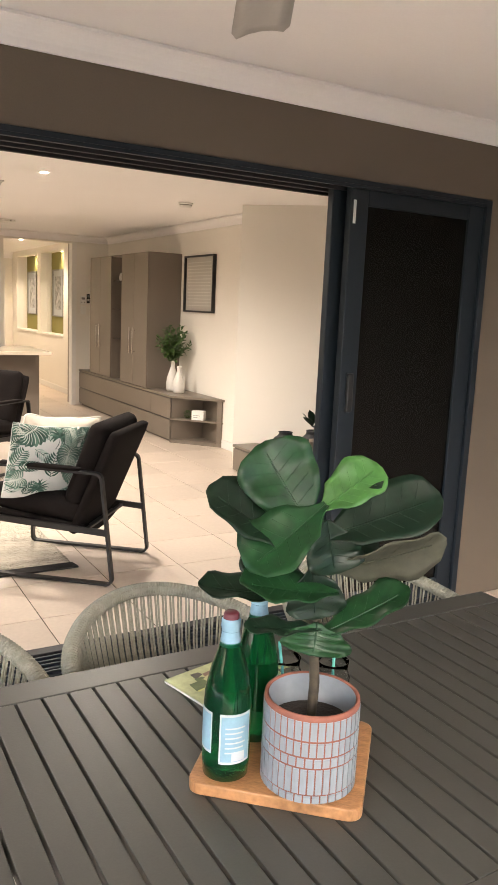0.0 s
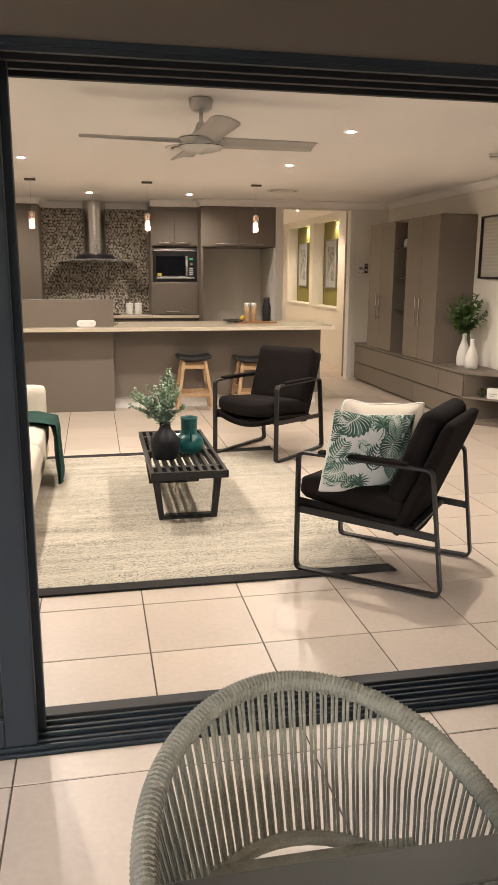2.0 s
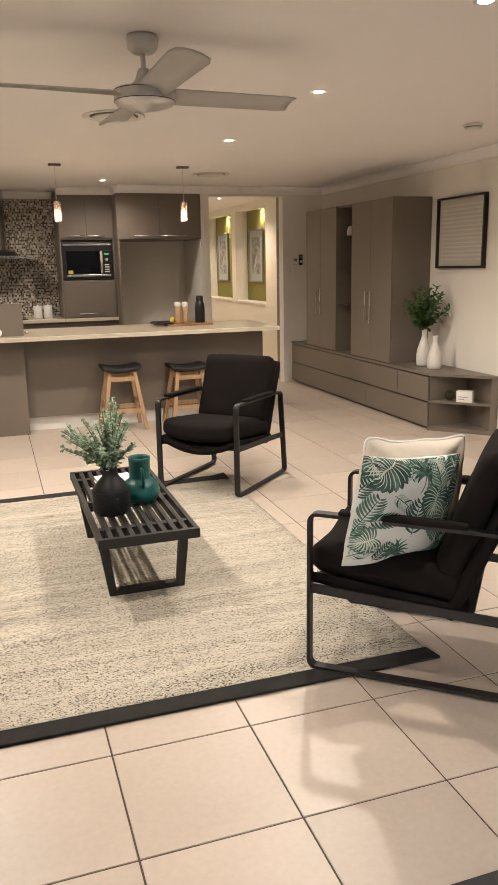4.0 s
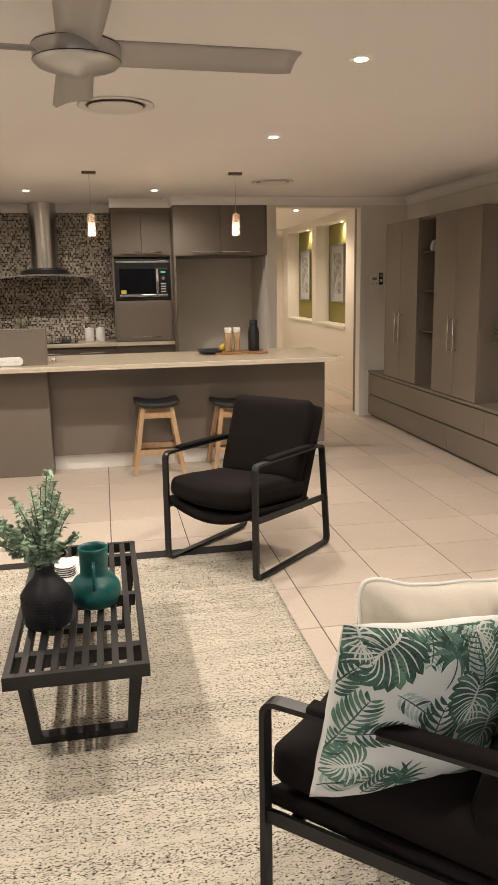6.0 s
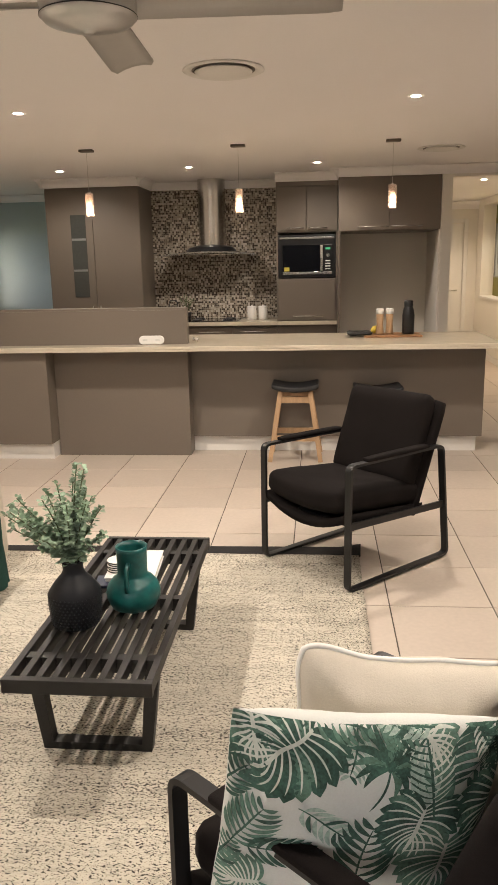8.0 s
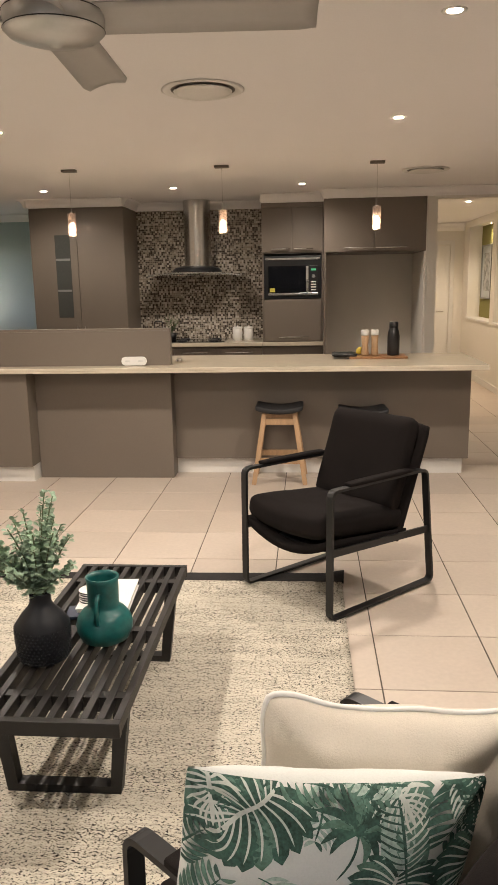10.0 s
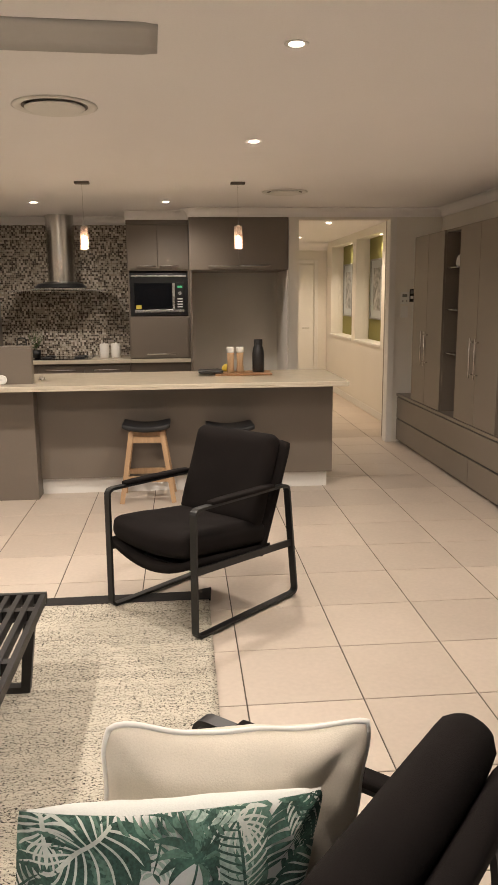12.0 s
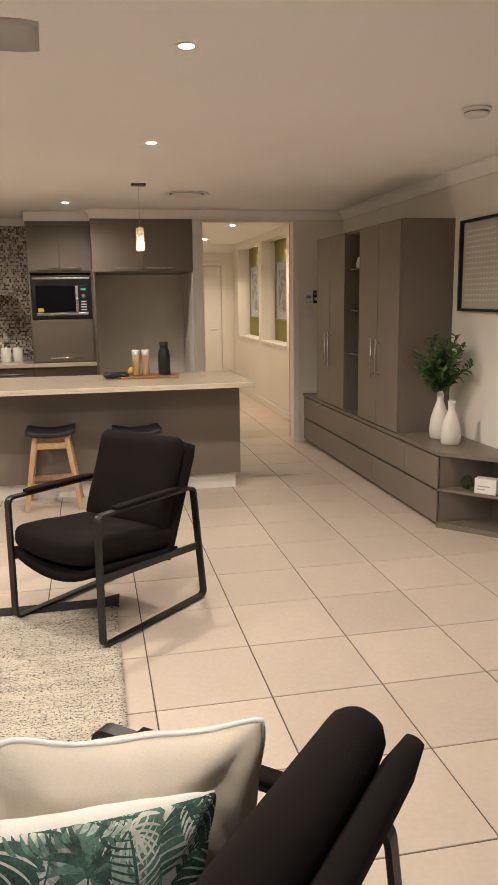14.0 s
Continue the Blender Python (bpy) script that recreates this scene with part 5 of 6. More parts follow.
av = thing("ceiling_vent", "round white air diffuser in the ceiling", "air vent", pose(0.56, 6.80, CEIL - 0.001), "ceiling air vents")
part("outer_ring", lathe([(0.145, 0), (0.190, 0), (0.192, -0.004), (0.178, -0.010), (0.150, -0.004)], 48), M_TRIM, av, "", True)
# taupe ring stands in for the shade inside the diffuser
part("throat", lathe([(0.149, -0.003), (0.135, -0.001), (0.120, -0.0008)], 48), M_LAM, av, "throat ring with its shade put into the colour")
part("cone", lathe([(0, -0.020), (0.115, -0.020), (0.134, -0.014), (0.136, -0.010), (0, -0.008)], 48), M_TRIM, av, "", True)
copy_thing(av, pose(1.998, 9.66, CEIL - 0.001))
sd = thing("smoke_detector", "round white smoke detector on the ceiling", "smoke detector", pose(2.985, 6.56, CEIL - 0.001))
part("base", lathe([(0, 0), (0.066, 0), (0.068, -0.008), (0.064, -0.014), (0, -0.014)], 36), M_WHITE, sd, "", True)
part("cover", lathe([(0.056, -0.014), (0.058, -0.026), (0.046, -0.036), (0, -0.038)], 36), M_WHITE, sd, "", True)
part("slot", lathe([(0.0575, -0.018), (0.0583, -0.020), (0.0575, -0.022)], 36), M_GROUT, sd)


# ---- patio table and chairs ----
M_TABLE = mat("charcoal_powder_coat", (0.042, 0.0415, 0.036), 0.42, var=0.08, scale=3, grain=250, bump=0.08)
dt = thing("outdoor_table", "charcoal aluminium outdoor table with slatted top", "table")
DX0, DX1, DY0, DY1, DZ = -0.157, 1.582, 0.62, 1.49, 0.72
for nm, a in (("top_rail", (DX0, DX1, DY1 - 0.075, DY1)), ("top_rail", (DX0, DX1, DY0, DY0 + 0.075)), ("end_rail", (DX0, DX0 + 0.0972, DY0 + 0.0755, DY1 - 0.0755)), ("end_rail", (DX0 + 0.0972 + 31 * 0.0498, DX1, DY0 + 0.0755, DY1 - 0.0755))):
    part(nm, box(a[0], a[1], a[2], a[3], DZ - 0.032, DZ, 0.003), M_TABLE, dt)
n = 31
w = 0.0498
for k in range(n):
    x = DX0 + 0.0972 + k * w
    part("slat", box(x + 0.0028, x + w - 0.0028, DY0 + 0.0757, DY1 - 0.0757, DZ - 0.022, DZ - 0.0005, 0.0015), M_TABLE, dt)
for y in (0.85, 1.06, 1.27):
    part("cross_bar", box(DX0 + 0.05, DX1 - 0.05, y - 0.018, y + 0.018, DZ - 0.055, DZ - 0.0225), M_TABLE, dt)
for x in (DX0 + 0.005, DX1 - 0.065):
    for y in (DY0 + 0.005, DY1 - 0.065):
        part("leg", box(x, x + 0.06, y, y + 0.06, 0, DZ - 0.033, 0.003), M_TABLE, dt)

M_ROPE = mat("grey_green_rope", (0.21, 0.205, 0.165), 0.9, var=0.18, scale=30, grain=260, bump=0.6, spec=0.2)
dc = thing("rope_chair", "grey-green woven rope outdoor chair with rounded back", "chair", pose(0.125, 1.62, 0), "rope chairs at the patio table")


def rim_point(a):
    """The chair's rim: a runs from -1 (left arm's front) over the back to 1."""
    ang = math.pi * 0.5 * (1 - a) * 1.0
    x, y = 0.292 * math.cos(ang) * (1 + 0.03 * math.sin(2 * ang) ** 2), 0.385 * math.sin(ang)
    z = 0.592 + 0.082 * max(0.0, math.sin(ang)) ** 1.4
    return Vector((x, y, z))


def seat_point(a):
    ang = math.pi * 0.5 * (1 - a)
    return Vector((0.245 * math.cos(ang), 0.30 * math.sin(ang) - 0.02, 0.40))


path = [Vector((-0.27, -0.20, 0.56))] + [rim_point(-1 + 2 * k / 36) for k in range(37)] + [Vector((0.27, -0.20, 0.56))]
part("rim", sweep(path, 0.042, 0.036, rnd=10), M_ROPE, dc, "rope-wrapped rim", True)
b = bmesh.new()
for k in range(120):
    a = -1 + 2 * k / 119
    p, q = rim_point(a), rim_point(min(1, a + 0.004))
    t = (q - p).normalized() if (q - p).length > 1e-6 else (p - rim_point(a - 0.004)).normalized()
    u, v = t.cross(Vector((0, 0, 1))).normalized(), Vector((0, 0, 1))
    b = sweep([p + (u * math.cos(c) * 0.0195 + v * math.sin(c) * 0.0175) + t * 0.003 * math.sin(c) for c in [2 * math.pi * i / 8 for i in range(8)]], 0.007, 0.007, t, closed=True, rnd=4, bm=b)
tagged(part("rope_wrap", b, M_ROPE, dc), kind="stuff")
for k in range(84):
    a = -0.96 + 1.92 * k / 83 + (0.003 if k % 2 else -0.003)
    p, q = rim_point(a), seat_point(a)
    mid = p.lerp(q, 0.5) + Vector((0, 0.012, 0))
    part("rope_strand", sweep([p, mid, q], 0.0068, 0.0058, (0, 1, 0.2), rnd=6), M_ROPE, dc)
part("seat_frame", sweep([seat_point(-1 + 2 * k / 24) for k in range(25)] + [Vector((-0.245, -0.22, 0.40)), Vector((0.245, -0.22, 0.40))][::-1], 0.028, 0.028, closed=True, rnd=8), M_ROPE, dc)
part("seat_cushion", moved(cushion(0.46, 0.46, 0.022, 0.010, 0.002, 10), pose(0, 0.0, 0.405)), M_ROPE, dc, "woven rope seat", True)
for x, y, z in ((-0.27, -0.20, 0.56), (0.27, -0.20, 0.56), (-0.20, 0.20, 0.40), (0.20, 0.20, 0.40)):
    part("leg", sweep([(x * 1.06, y * 1.08, 0), (x, y, z)], 0.026, 0.026, (0, 1, 0), rnd=8), M_TABLE, dc)
copy_thing(dc, pose(0.765, 1.59, 0))
copy_thing(dc, pose(1.41, 1.60, 0))

# ---- on the patio table ----
M_ACACIA = mat("acacia_board", (0.30, 0.15, 0.065), 0.42, var=0.3, scale=3, grain=30, stretch=(3, 18, 3), bump=0.08)
bd = thing("serving_board", "oiled acacia wood board under the plant pot", "serving board", pose(0.642, 1.020, DZ, 0, 0, -42.3))
rc = []
for cx, cy, a0 in ((0.105, 0.128, 0), (-0.122, 0.128, 90), (-0.122, -0.088, 180), (0.105, -0.088, 270)):
    rc += [(cx + 0.022 * math.cos(radians(a0 + 15 * k)), cy + 0.022 * math.sin(radians(a0 + 15 * k))) for k in range(7)]
part("slab", prism(rc, 0.0, 0.020, bevel=0.0025), M_ACACIA, bd)

PX, PY, PZ = 0.638, 0.962, DZ + 0.0205
M_TERRA = mat("terracotta", (0.24, 0.085, 0.055), 0.75, var=0.12, scale=12, grain=90, bump=0.1)
M_POTTILE = mat("white_pot_glaze", (0.225, 0.25, 0.275), 0.35, var=0.05, scale=20, grain=80)
M_SOIL = mat("potting_soil", (0.018, 0.013, 0.010), 0.95, var=0.4, scale=40, grain=160, bump=1.0)
pt = thing("plant_pot", "white dashed terracotta pot on the wooden board", "plant pot", pose(PX, PY, PZ) @ Matrix.Diagonal((0.95, 0.95, 0.98, 1)))
part("body", lathe([(0, 0), (0.070, 0), (0.077, 0.006), (0.078, 0.140), (0.0775, 0.145), (0.0735, 0.146), (0.071, 0.140), (0.070, 0.07), (0, 0.068)], 48), M_TERRA, pt, "", True)
part("inner_glaze", lathe([(0.0706, 0.144), (0.0698, 0.09), (0.069, 0.083)], 48), M_POTTILE, pt, "pale glazed inside", True)
part("soil", lathe([(0, 0.104), (0.04, 0.101), (0.0695, 0.096)], 30), M_SOIL, pt)
for z0, z1, nn in ((0.004, 0.0165, 36), (0.0185, 0.060, 40), (0.0625, 0.0775, 36), (0.080, 0.1035, 40), (0.106, 0.1375, 40)):
    for k in range(nn):
        a0, a1 = 2 * math.pi * (k + 0.10) / nn, 2 * math.pi * (k + 0.90) / nn
        bb = bmesh.new()
        r0, r1 = 0.0772 if z0 > 0.005 else 0.0768, 0.0788
        cols = []
        for a in (a0, (a0 + a1) / 2, a1):
            cols.append([bb.verts.new((r * math.cos(a), r * math.sin(a), z)) for r, z in ((r0, z0), (r1, z0 + 0.0008), (r1, z1 - 0.0008), (r0, z1))])
        for c1, c2 in zip(cols, cols[1:]):
            for i in range(3):
                bb.faces.new((c1[i], c2[i], c2[i + 1], c1[i + 1]))
        bb.faces.new(cols[0][::-1])
        bb.faces.new(cols[2])
        part("glaze_dash", bb, M_POTTILE, pt)

RIGHT, FWD = Vector((0.865, -0.502, 0)), Vector((0.502, 0.865, 0))
M_FIG = mat("fiddle_leaf", (0.0085, 0.040, 0.012), 0.40, var=0.35, scale=14, grain=60, spec=0.3)
M_FIG_LIGHT = mat("young_fiddle_leaf", (0.05, 0.15, 0.032), 0.4, var=0.2, scale=14, grain=60)
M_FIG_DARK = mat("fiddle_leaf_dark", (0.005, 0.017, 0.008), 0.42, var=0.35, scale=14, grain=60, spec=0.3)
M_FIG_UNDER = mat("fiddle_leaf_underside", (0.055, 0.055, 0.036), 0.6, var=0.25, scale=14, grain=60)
fig = thing("fiddle_leaf_fig", "young fiddle-leaf fig plant with broad green leaves", "plant", pose(PX, PY, PZ + 0.10))
part("trunk", sweep([(0, 0, -0.01), (0.004, 0.002, 0.06), (-0.002, 0.004, 0.14), (0.003, 0, 0.22), (0.0, 0.002, 0.30)], 0.016, 0.016, (0, 1, 0), rnd=8), mat("brown_bark", (0.055, 0.043, 0.028), 0.85, var=0.3, scale=30), fig, "", True)


def big_leaf(base, tip, width, facing, bend, material, wav=0.006, seed=0):
    """A fiddle-shaped leaf; base and tip as (right, forward, up)."""
    conv = lambda p: RIGHT * p[0] + FWD * p[1] + Vector((0, 0, p[2]))
    a, c, f = conv(base), conv(tip), conv(facing).normalized()
    d = c - a
    L = d.length
    side = d.cross(f).normalized()
    nrm = side.cross(d).normalized()
    b2, rows = bmesh.new(), []
    for i in range(15):
        s = i / 14
        prof = (0.10 + 0.62 * min(1, s / 0.28) ** 1.2 - 0.10 * math.sin(math.pi * min(1, s / 0.5)) + 0.38 * max(0.0, (s - 0.25) / 0.75) ** 0.8) if s < 0.72 else None
        full = 0.10 + 0.62 - 0.0 + 0.38 * (0.47 / 0.75) ** 0.8
        if prof is None:
            prof = full * math.sqrt(max(0.0, 1 - ((s - 0.72) / 0.282) ** 2)) + 0.015
        row = []
        for j in range(9):
            q = -1 + j / 4
            w2 = width / 2 * prof
            arch = bend * L * math.sin(math.pi * s * 0.55)
            wob = wav * math.sin(s * 16 + seed + (q > 0) * 1.3) * abs(q) * prof
            row.append(b2.verts.new(a + d * s + side * (q * w2) + nrm * (arch * -1 + 0.28 * abs(q) ** 1.3 * w2 + wob)))
        rows.append(row)
    for r1, r2 in zip(rows, rows[1:]):
        for j in range(8):
            b2.faces.new((r1[j], r1[j + 1], r2[j + 1], r2[j]))
    ob = part("leaf", b2, material, fig, "", True)
    so = ob.modifiers.new("thickness", "SOLIDIFY")
    so.thickness = 0.0011
    mid = [a + d * s + nrm * (-bend * L * math.sin(math.pi * s * 0.55) + 0.0012) for s in [k / 8 for k in range(8)]]
    vb = sweep(mid, 0.0026, 0.002, nrm, rnd=5)
    for k in range(2, 7):
        s = k / 8 + 0.02
        for sg in (-1, 1):
            p = a + d * s + nrm * (-bend * L * math.sin(math.pi * s * 0.55) + 0.001)
            w2 = width / 2 * 0.8
            e = p + d * 0.11 + side * (sg * w2 * 0.75) + nrm * (0.28 * 0.75 ** 1.3 * w2 - 0.02 * bend * L)
            vb = sweep([p, p.lerp(e, 0.5) - nrm * 0.001, e], 0.0009, 0.0006, nrm, rnd=4, bm=vb)
    part("vein", vb, material, ob)
    part("petiole", sweep([conv((base[0] * 0.1, base[1] * 0.1, base[2] - 0.012)), a + d * 0.02], 0.0045, 0.0045, (0.3, 0.2, 0.9), rnd=6), M_FIG_VEIN, ob)


M_FIG_VEIN = mat("leaf_vein", (0.022, 0.066, 0.027), 0.5, var=0.1)
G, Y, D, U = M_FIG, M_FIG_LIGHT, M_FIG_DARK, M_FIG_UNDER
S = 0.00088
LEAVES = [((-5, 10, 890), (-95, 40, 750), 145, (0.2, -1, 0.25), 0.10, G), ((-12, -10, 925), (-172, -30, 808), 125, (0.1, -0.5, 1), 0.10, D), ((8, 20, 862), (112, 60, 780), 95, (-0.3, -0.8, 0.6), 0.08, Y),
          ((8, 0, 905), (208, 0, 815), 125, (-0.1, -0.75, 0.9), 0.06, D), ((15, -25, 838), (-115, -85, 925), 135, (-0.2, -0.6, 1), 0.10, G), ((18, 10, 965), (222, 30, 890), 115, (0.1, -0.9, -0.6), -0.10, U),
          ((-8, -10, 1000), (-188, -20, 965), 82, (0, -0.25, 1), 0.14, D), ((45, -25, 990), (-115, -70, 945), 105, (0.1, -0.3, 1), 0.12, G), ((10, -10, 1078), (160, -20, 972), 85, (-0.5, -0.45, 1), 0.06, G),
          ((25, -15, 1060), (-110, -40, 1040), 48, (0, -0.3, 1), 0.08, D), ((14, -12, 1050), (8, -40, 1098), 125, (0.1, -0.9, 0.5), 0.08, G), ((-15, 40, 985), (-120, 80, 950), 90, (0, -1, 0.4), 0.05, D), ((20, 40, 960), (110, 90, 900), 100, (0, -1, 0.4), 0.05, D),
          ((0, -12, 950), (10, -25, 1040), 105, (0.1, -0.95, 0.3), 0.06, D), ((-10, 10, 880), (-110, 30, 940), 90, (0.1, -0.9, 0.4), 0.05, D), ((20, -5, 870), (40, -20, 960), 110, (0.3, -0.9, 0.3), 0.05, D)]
for k, (bs, tp, wd, fc, bend, mt) in enumerate(LEAVES):
    cv = lambda p: ((p[0] - 14) * S, p[1] * S, (1240 - p[2]) * S - 0.005)
    big_leaf(cv(bs), cv(tp), wd * S, fc, bend, mt, 0.005, k * 1.7)

M_BOTTLE = bpy.data.materials.new("green_bottle_glass")
M_BOTTLE.use_nodes = True
gb = M_BOTTLE.node_tree.nodes["Principled BSDF"]
gb.inputs["Base Color"].default_value, gb.inputs["Roughness"].default_value, gb.inputs["Transmission Weight"].default_value, gb.inputs["IOR"].default_value = (0.010, 0.20, 0.07, 1), 0.03, 0.92, 1.45
M_LABEL = mat("pale_blue_label", (0.20, 0.34, 0.43), 0.6, var=0.06, scale=20, grain=200)
M_LABEL_WHITE = mat("label_white", (0.42, 0.45, 0.46), 0.6, var=0.03)
M_CAPRED = mat("dark_red_cap", (0.10, 0.018, 0.025), 0.45, var=0.1)
bt = thing("bottle", "green glass water bottle with pale blue label, sealed", "bottle", pose(0.527, 1.030, PZ), "green glass bottles")
part("glass", lathe([(0, 0.003), (0.025, 0.0), (0.036, 0.006), (0.0375, 0.03), (0.0375, 0.120), (0.036, 0.143), (0.028, 0.180), (0.018, 0.211), (0.0140, 0.232), (0.0125, 0.247), (0.0140, 0.249), (0.0140, 0.255), (0.0115, 0.256), (0, 0.256)], 36), M_BOTTLE, bt, "green glass", True)


def wrap(r, z0, z1, a0, a1, material, parent, name="label", label=""):
    bb = bmesh.new()
    rows = [[bb.verts.new((r * math.cos(radians(a)), r * math.sin(radians(a)), z)) for a in [a0 + (a1 - a0) * k / 12 for k in range(13)]] for z in (z0, z1)]
    for k in range(12):
        bb.faces.new((rows[0][k], rows[0][k + 1], rows[1][k + 1], rows[1][k]))
    ob = part(name, bb, material, parent, label, True)
    return ob


CAMD = -116   # way the labels face
lb1 = wrap(0.0379, 0.036, 0.118, CAMD - 20, CAMD + 62, M_LABEL_WHITE, bt, "paper_label", "white bordered blue paper label")
wrap(0.0381, 0.040, 0.114, CAMD - 16, CAMD + 58, M_LABEL, lb1, "label_field")
for k in range(6):
    wrap(0.0383, 0.094 - 0.008 * k, 0.0965 - 0.008 * k, CAMD - 6, CAMD + 44 - 5 * (k % 3), M_LABEL_WHITE, lb1, "text_bar")
wrap(0.0383, 0.041, 0.056, CAMD + 10, CAMD + 44, M_LABEL_WHITE, lb1, "barcode")
lb2 = wrap(0.0379, 0.050, 0.118, CAMD - 95, CAMD - 40, M_LABEL_WHITE, bt, "paper_label", "white bordered blue paper label")
wrap(0.0381, 0.054, 0.114, CAMD - 92, CAMD - 43, M_LABEL, lb2, "label_field")
part("neck_label", lathe([(0.0168, 0.216), (0.0145, 0.232), (0.0138, 0.239)], 28), M_LABEL, bt, "pale blue neck label", True)
part("neck_ring", lathe([(0.0141, 0.2395), (0.0150, 0.246), (0.0150, 0.256), (0.0128, 0.2585)], 28), M_LABEL, bt, "", True)
part("cap", lathe([(0.0125, 0.2585), (0.0120, 0.2655), (0.010, 0.268), (0, 0.268)], 24), M_CAPRED, bt, "dark red cap", True)
copy_thing(bt, pose(0.622, 1.105, PZ, 0, 0, 150))

M_CLEAR = bpy.data.materials.new("clear_glass")
M_CLEAR.use_nodes = True
gb = M_CLEAR.node_tree.nodes["Principled BSDF"]
gb.inputs["Base Color"].default_value, gb.inputs["Roughness"].default_value, gb.inputs["Transmission Weight"].default_value, gb.inputs["IOR"].default_value = (0.95, 0.97, 0.95, 1), 0.03, 1.0, 1.15
jr = thing("glass_jar", "clear glass drinking jar with teal paper straw", "jar", pose(0.742, 1.200, DZ), "glass jars with straws")
part("glass", lathe([(0, 0), (0.030, 0.0), (0.034, 0.006), (0.034, 0.07), (0.029, 0.084), (0.031, 0.098), (0.029, 0.098), (0.027, 0.084), (0.032, 0.068), (0.032, 0.008), (0, 0.006)], 32), M_CLEAR, jr, "", True)
part("straw", sweep([(0.012, 0.010, 0.008), (-0.020, -0.010, 0.135)], 0.006, 0.006, (0, 1, 0), rnd=8), mat("teal_straw", (0.10, 0.38, 0.36), 0.6, var=0.2, scale=60), jr, "teal paper straw", True)
copy_thing(jr, pose(0.818, 1.150, DZ, 0, 0, 200))

mg = thing("magazine", "open-faced glossy garden magazine lying on the table", "magazine", pose(0.572, 1.372, DZ, 0, 0, 13.6))
M_MAG = mat("magazine_cover", (0.20, 0.22, 0.11), 0.35, var=0.9, scale=14, grain=40, fine=0.4)
part("pages", box(0.0, 0.205, -0.165, 0.0, 0.0, 0.005, 0.001), mat("magazine_pages", (0.7, 0.69, 0.65), 0.7, var=0.05), mg)
part("cover", box(0.0, 0.205, -0.165, 0.0, 0.0051, 0.0062), M_MAG, mg, "printed cover with green garden picture")
INKS = [mat("cover_ink", c, 0.35, var=0.4, scale=40) for c in ((0.035, 0.03, 0.022), (0.42, 0.40, 0.34), (0.05, 0.085, 0.02), (0.16, 0.10, 0.07), (0.40, 0.40, 0.12), (0.025, 0.04, 0.07))]
rnd = random.Random(8)
for k in range(16):
    x, y = rnd.uniform(0.03, 0.175), rnd.uniform(-0.145, -0.02)
    wx, wy = rnd.uniform(0.02, 0.055), rnd.uniform(0.012, 0.035)
    part("picture_patch", prism([(x - wx / 2, y - wy / 2), (x + wx / 2, y - wy * rnd.uniform(0.1, 0.5)), (x + wx * 0.4, y + wy * rnd.uniform(0.2, 0.5)), (x - wx * 0.4, y + wy * 0.35)], 0.0063 + 0.00003 * k, 0.0066 + 0.00003 * k), INKS[k % 6], mg)

# ---- on the low cabinet ----
vs1 = [(0, 0), (0.050, 0), (0.058, 0.012), (0.062, 0.06), (0.056, 0.13), (0.038, 0.19), (0.026, 0.225), (0.020, 0.245), (0.021, 0.29), (0.026, 0.305), (0.022, 0.305), (0.016, 0.28), (0, 0.27)]
wv = thing("vase", "tall white ceramic bottle vase holding green branches", "vase", pose(3.575, 8.06, 0.5165), "white ceramic vases")
part("body", lathe([(r * 1.15, z * 1.12) for r, z in vs1], 40), M_CERAMIC, wv, "", True)
wv2 = thing("vase", "shorter white ceramic bottle vase, empty", "vase", pose(3.55, 7.83, 0.5165), "white ceramic vases")
part("body", lathe([(r * 1.12, z * 0.98) for r, z in vs1], 40), M_CERAMIC, wv2, "", True)
br = thing("laurel_branches", "dark green leafy branches standing in a white vase", "plant", pose(3.575, 8.06, 0.5165 + 0.31))
sb, lb = spray(11, [(-0.16, 0.05, 0.30), (-0.05, 0.10, 0.36), (0.06, 0.02, 0.40), (0.10, -0.10, 0.34), (-0.10, -0.10, 0.33), (0.02, -0.20, 0.30), (-0.18, -0.02, 0.20), (0.08, 0.14, 0.26), (-0.02, -0.04, 0.40), (0.0, 0.18, 0.22), (0.12, -0.22, 0.24), (-0.12, 0.14, 0.26), (-0.06, -0.16, 0.20), (0.05, -0.1, 0.42), (0.02, 0.05, 0.3), (-0.1, 0.0, 0.38), (-0.14, -0.06, 0.28), (0.06, -0.15, 0.36), (0.1, 0.06, 0.34), (-0.04, 0.06, 0.42)], 0.085, 0.046, 18, 0.003, 0.05)
tagged(part("stems", sb, M_STEM, br), kind="stuff")
tagged(part("leaves", lb, M_LEAF, br), kind="stuff")
bx = thing("card_box", "small white card box on the end shelf", "box", pose(3.60, 7.40, 0.2705, 0, 0, -48))
part("body", box(-0.07, 0.07, -0.035, 0.035, 0, 0.10, 0.003), M_WHITE, bx)
for k in range(2):
    part("text_bar", box(-0.05, 0.03 - 0.03 * k, -0.0362, -0.0352, 0.045 - 0.02 * k, 0.052 - 0.02 * k), mat("grey_ink", (0.35, 0.35, 0.35), 0.7), bx)
ms = thing("moss_ball", "small green moss ball on the end shelf", "decoration", pose(3.53, 7.53, 0.271))
rnd = random.Random(5)
b = bmesh.new()
for k in range(420):
    d = Vector((rnd.gauss(0, 1), rnd.gauss(0, 1), rnd.gauss(0, 1))).normalized()
    leaf_disc(b, Vector((0, 0, 0.045)) + d * 0.036, (d + 0.5 * Vector((rnd.uniform(-1, 1), rnd.uniform(-1, 1), rnd.uniform(-1, 1)))).normalized(), Vector((0.1, 0.2, 1)), 0.013, 0.006)
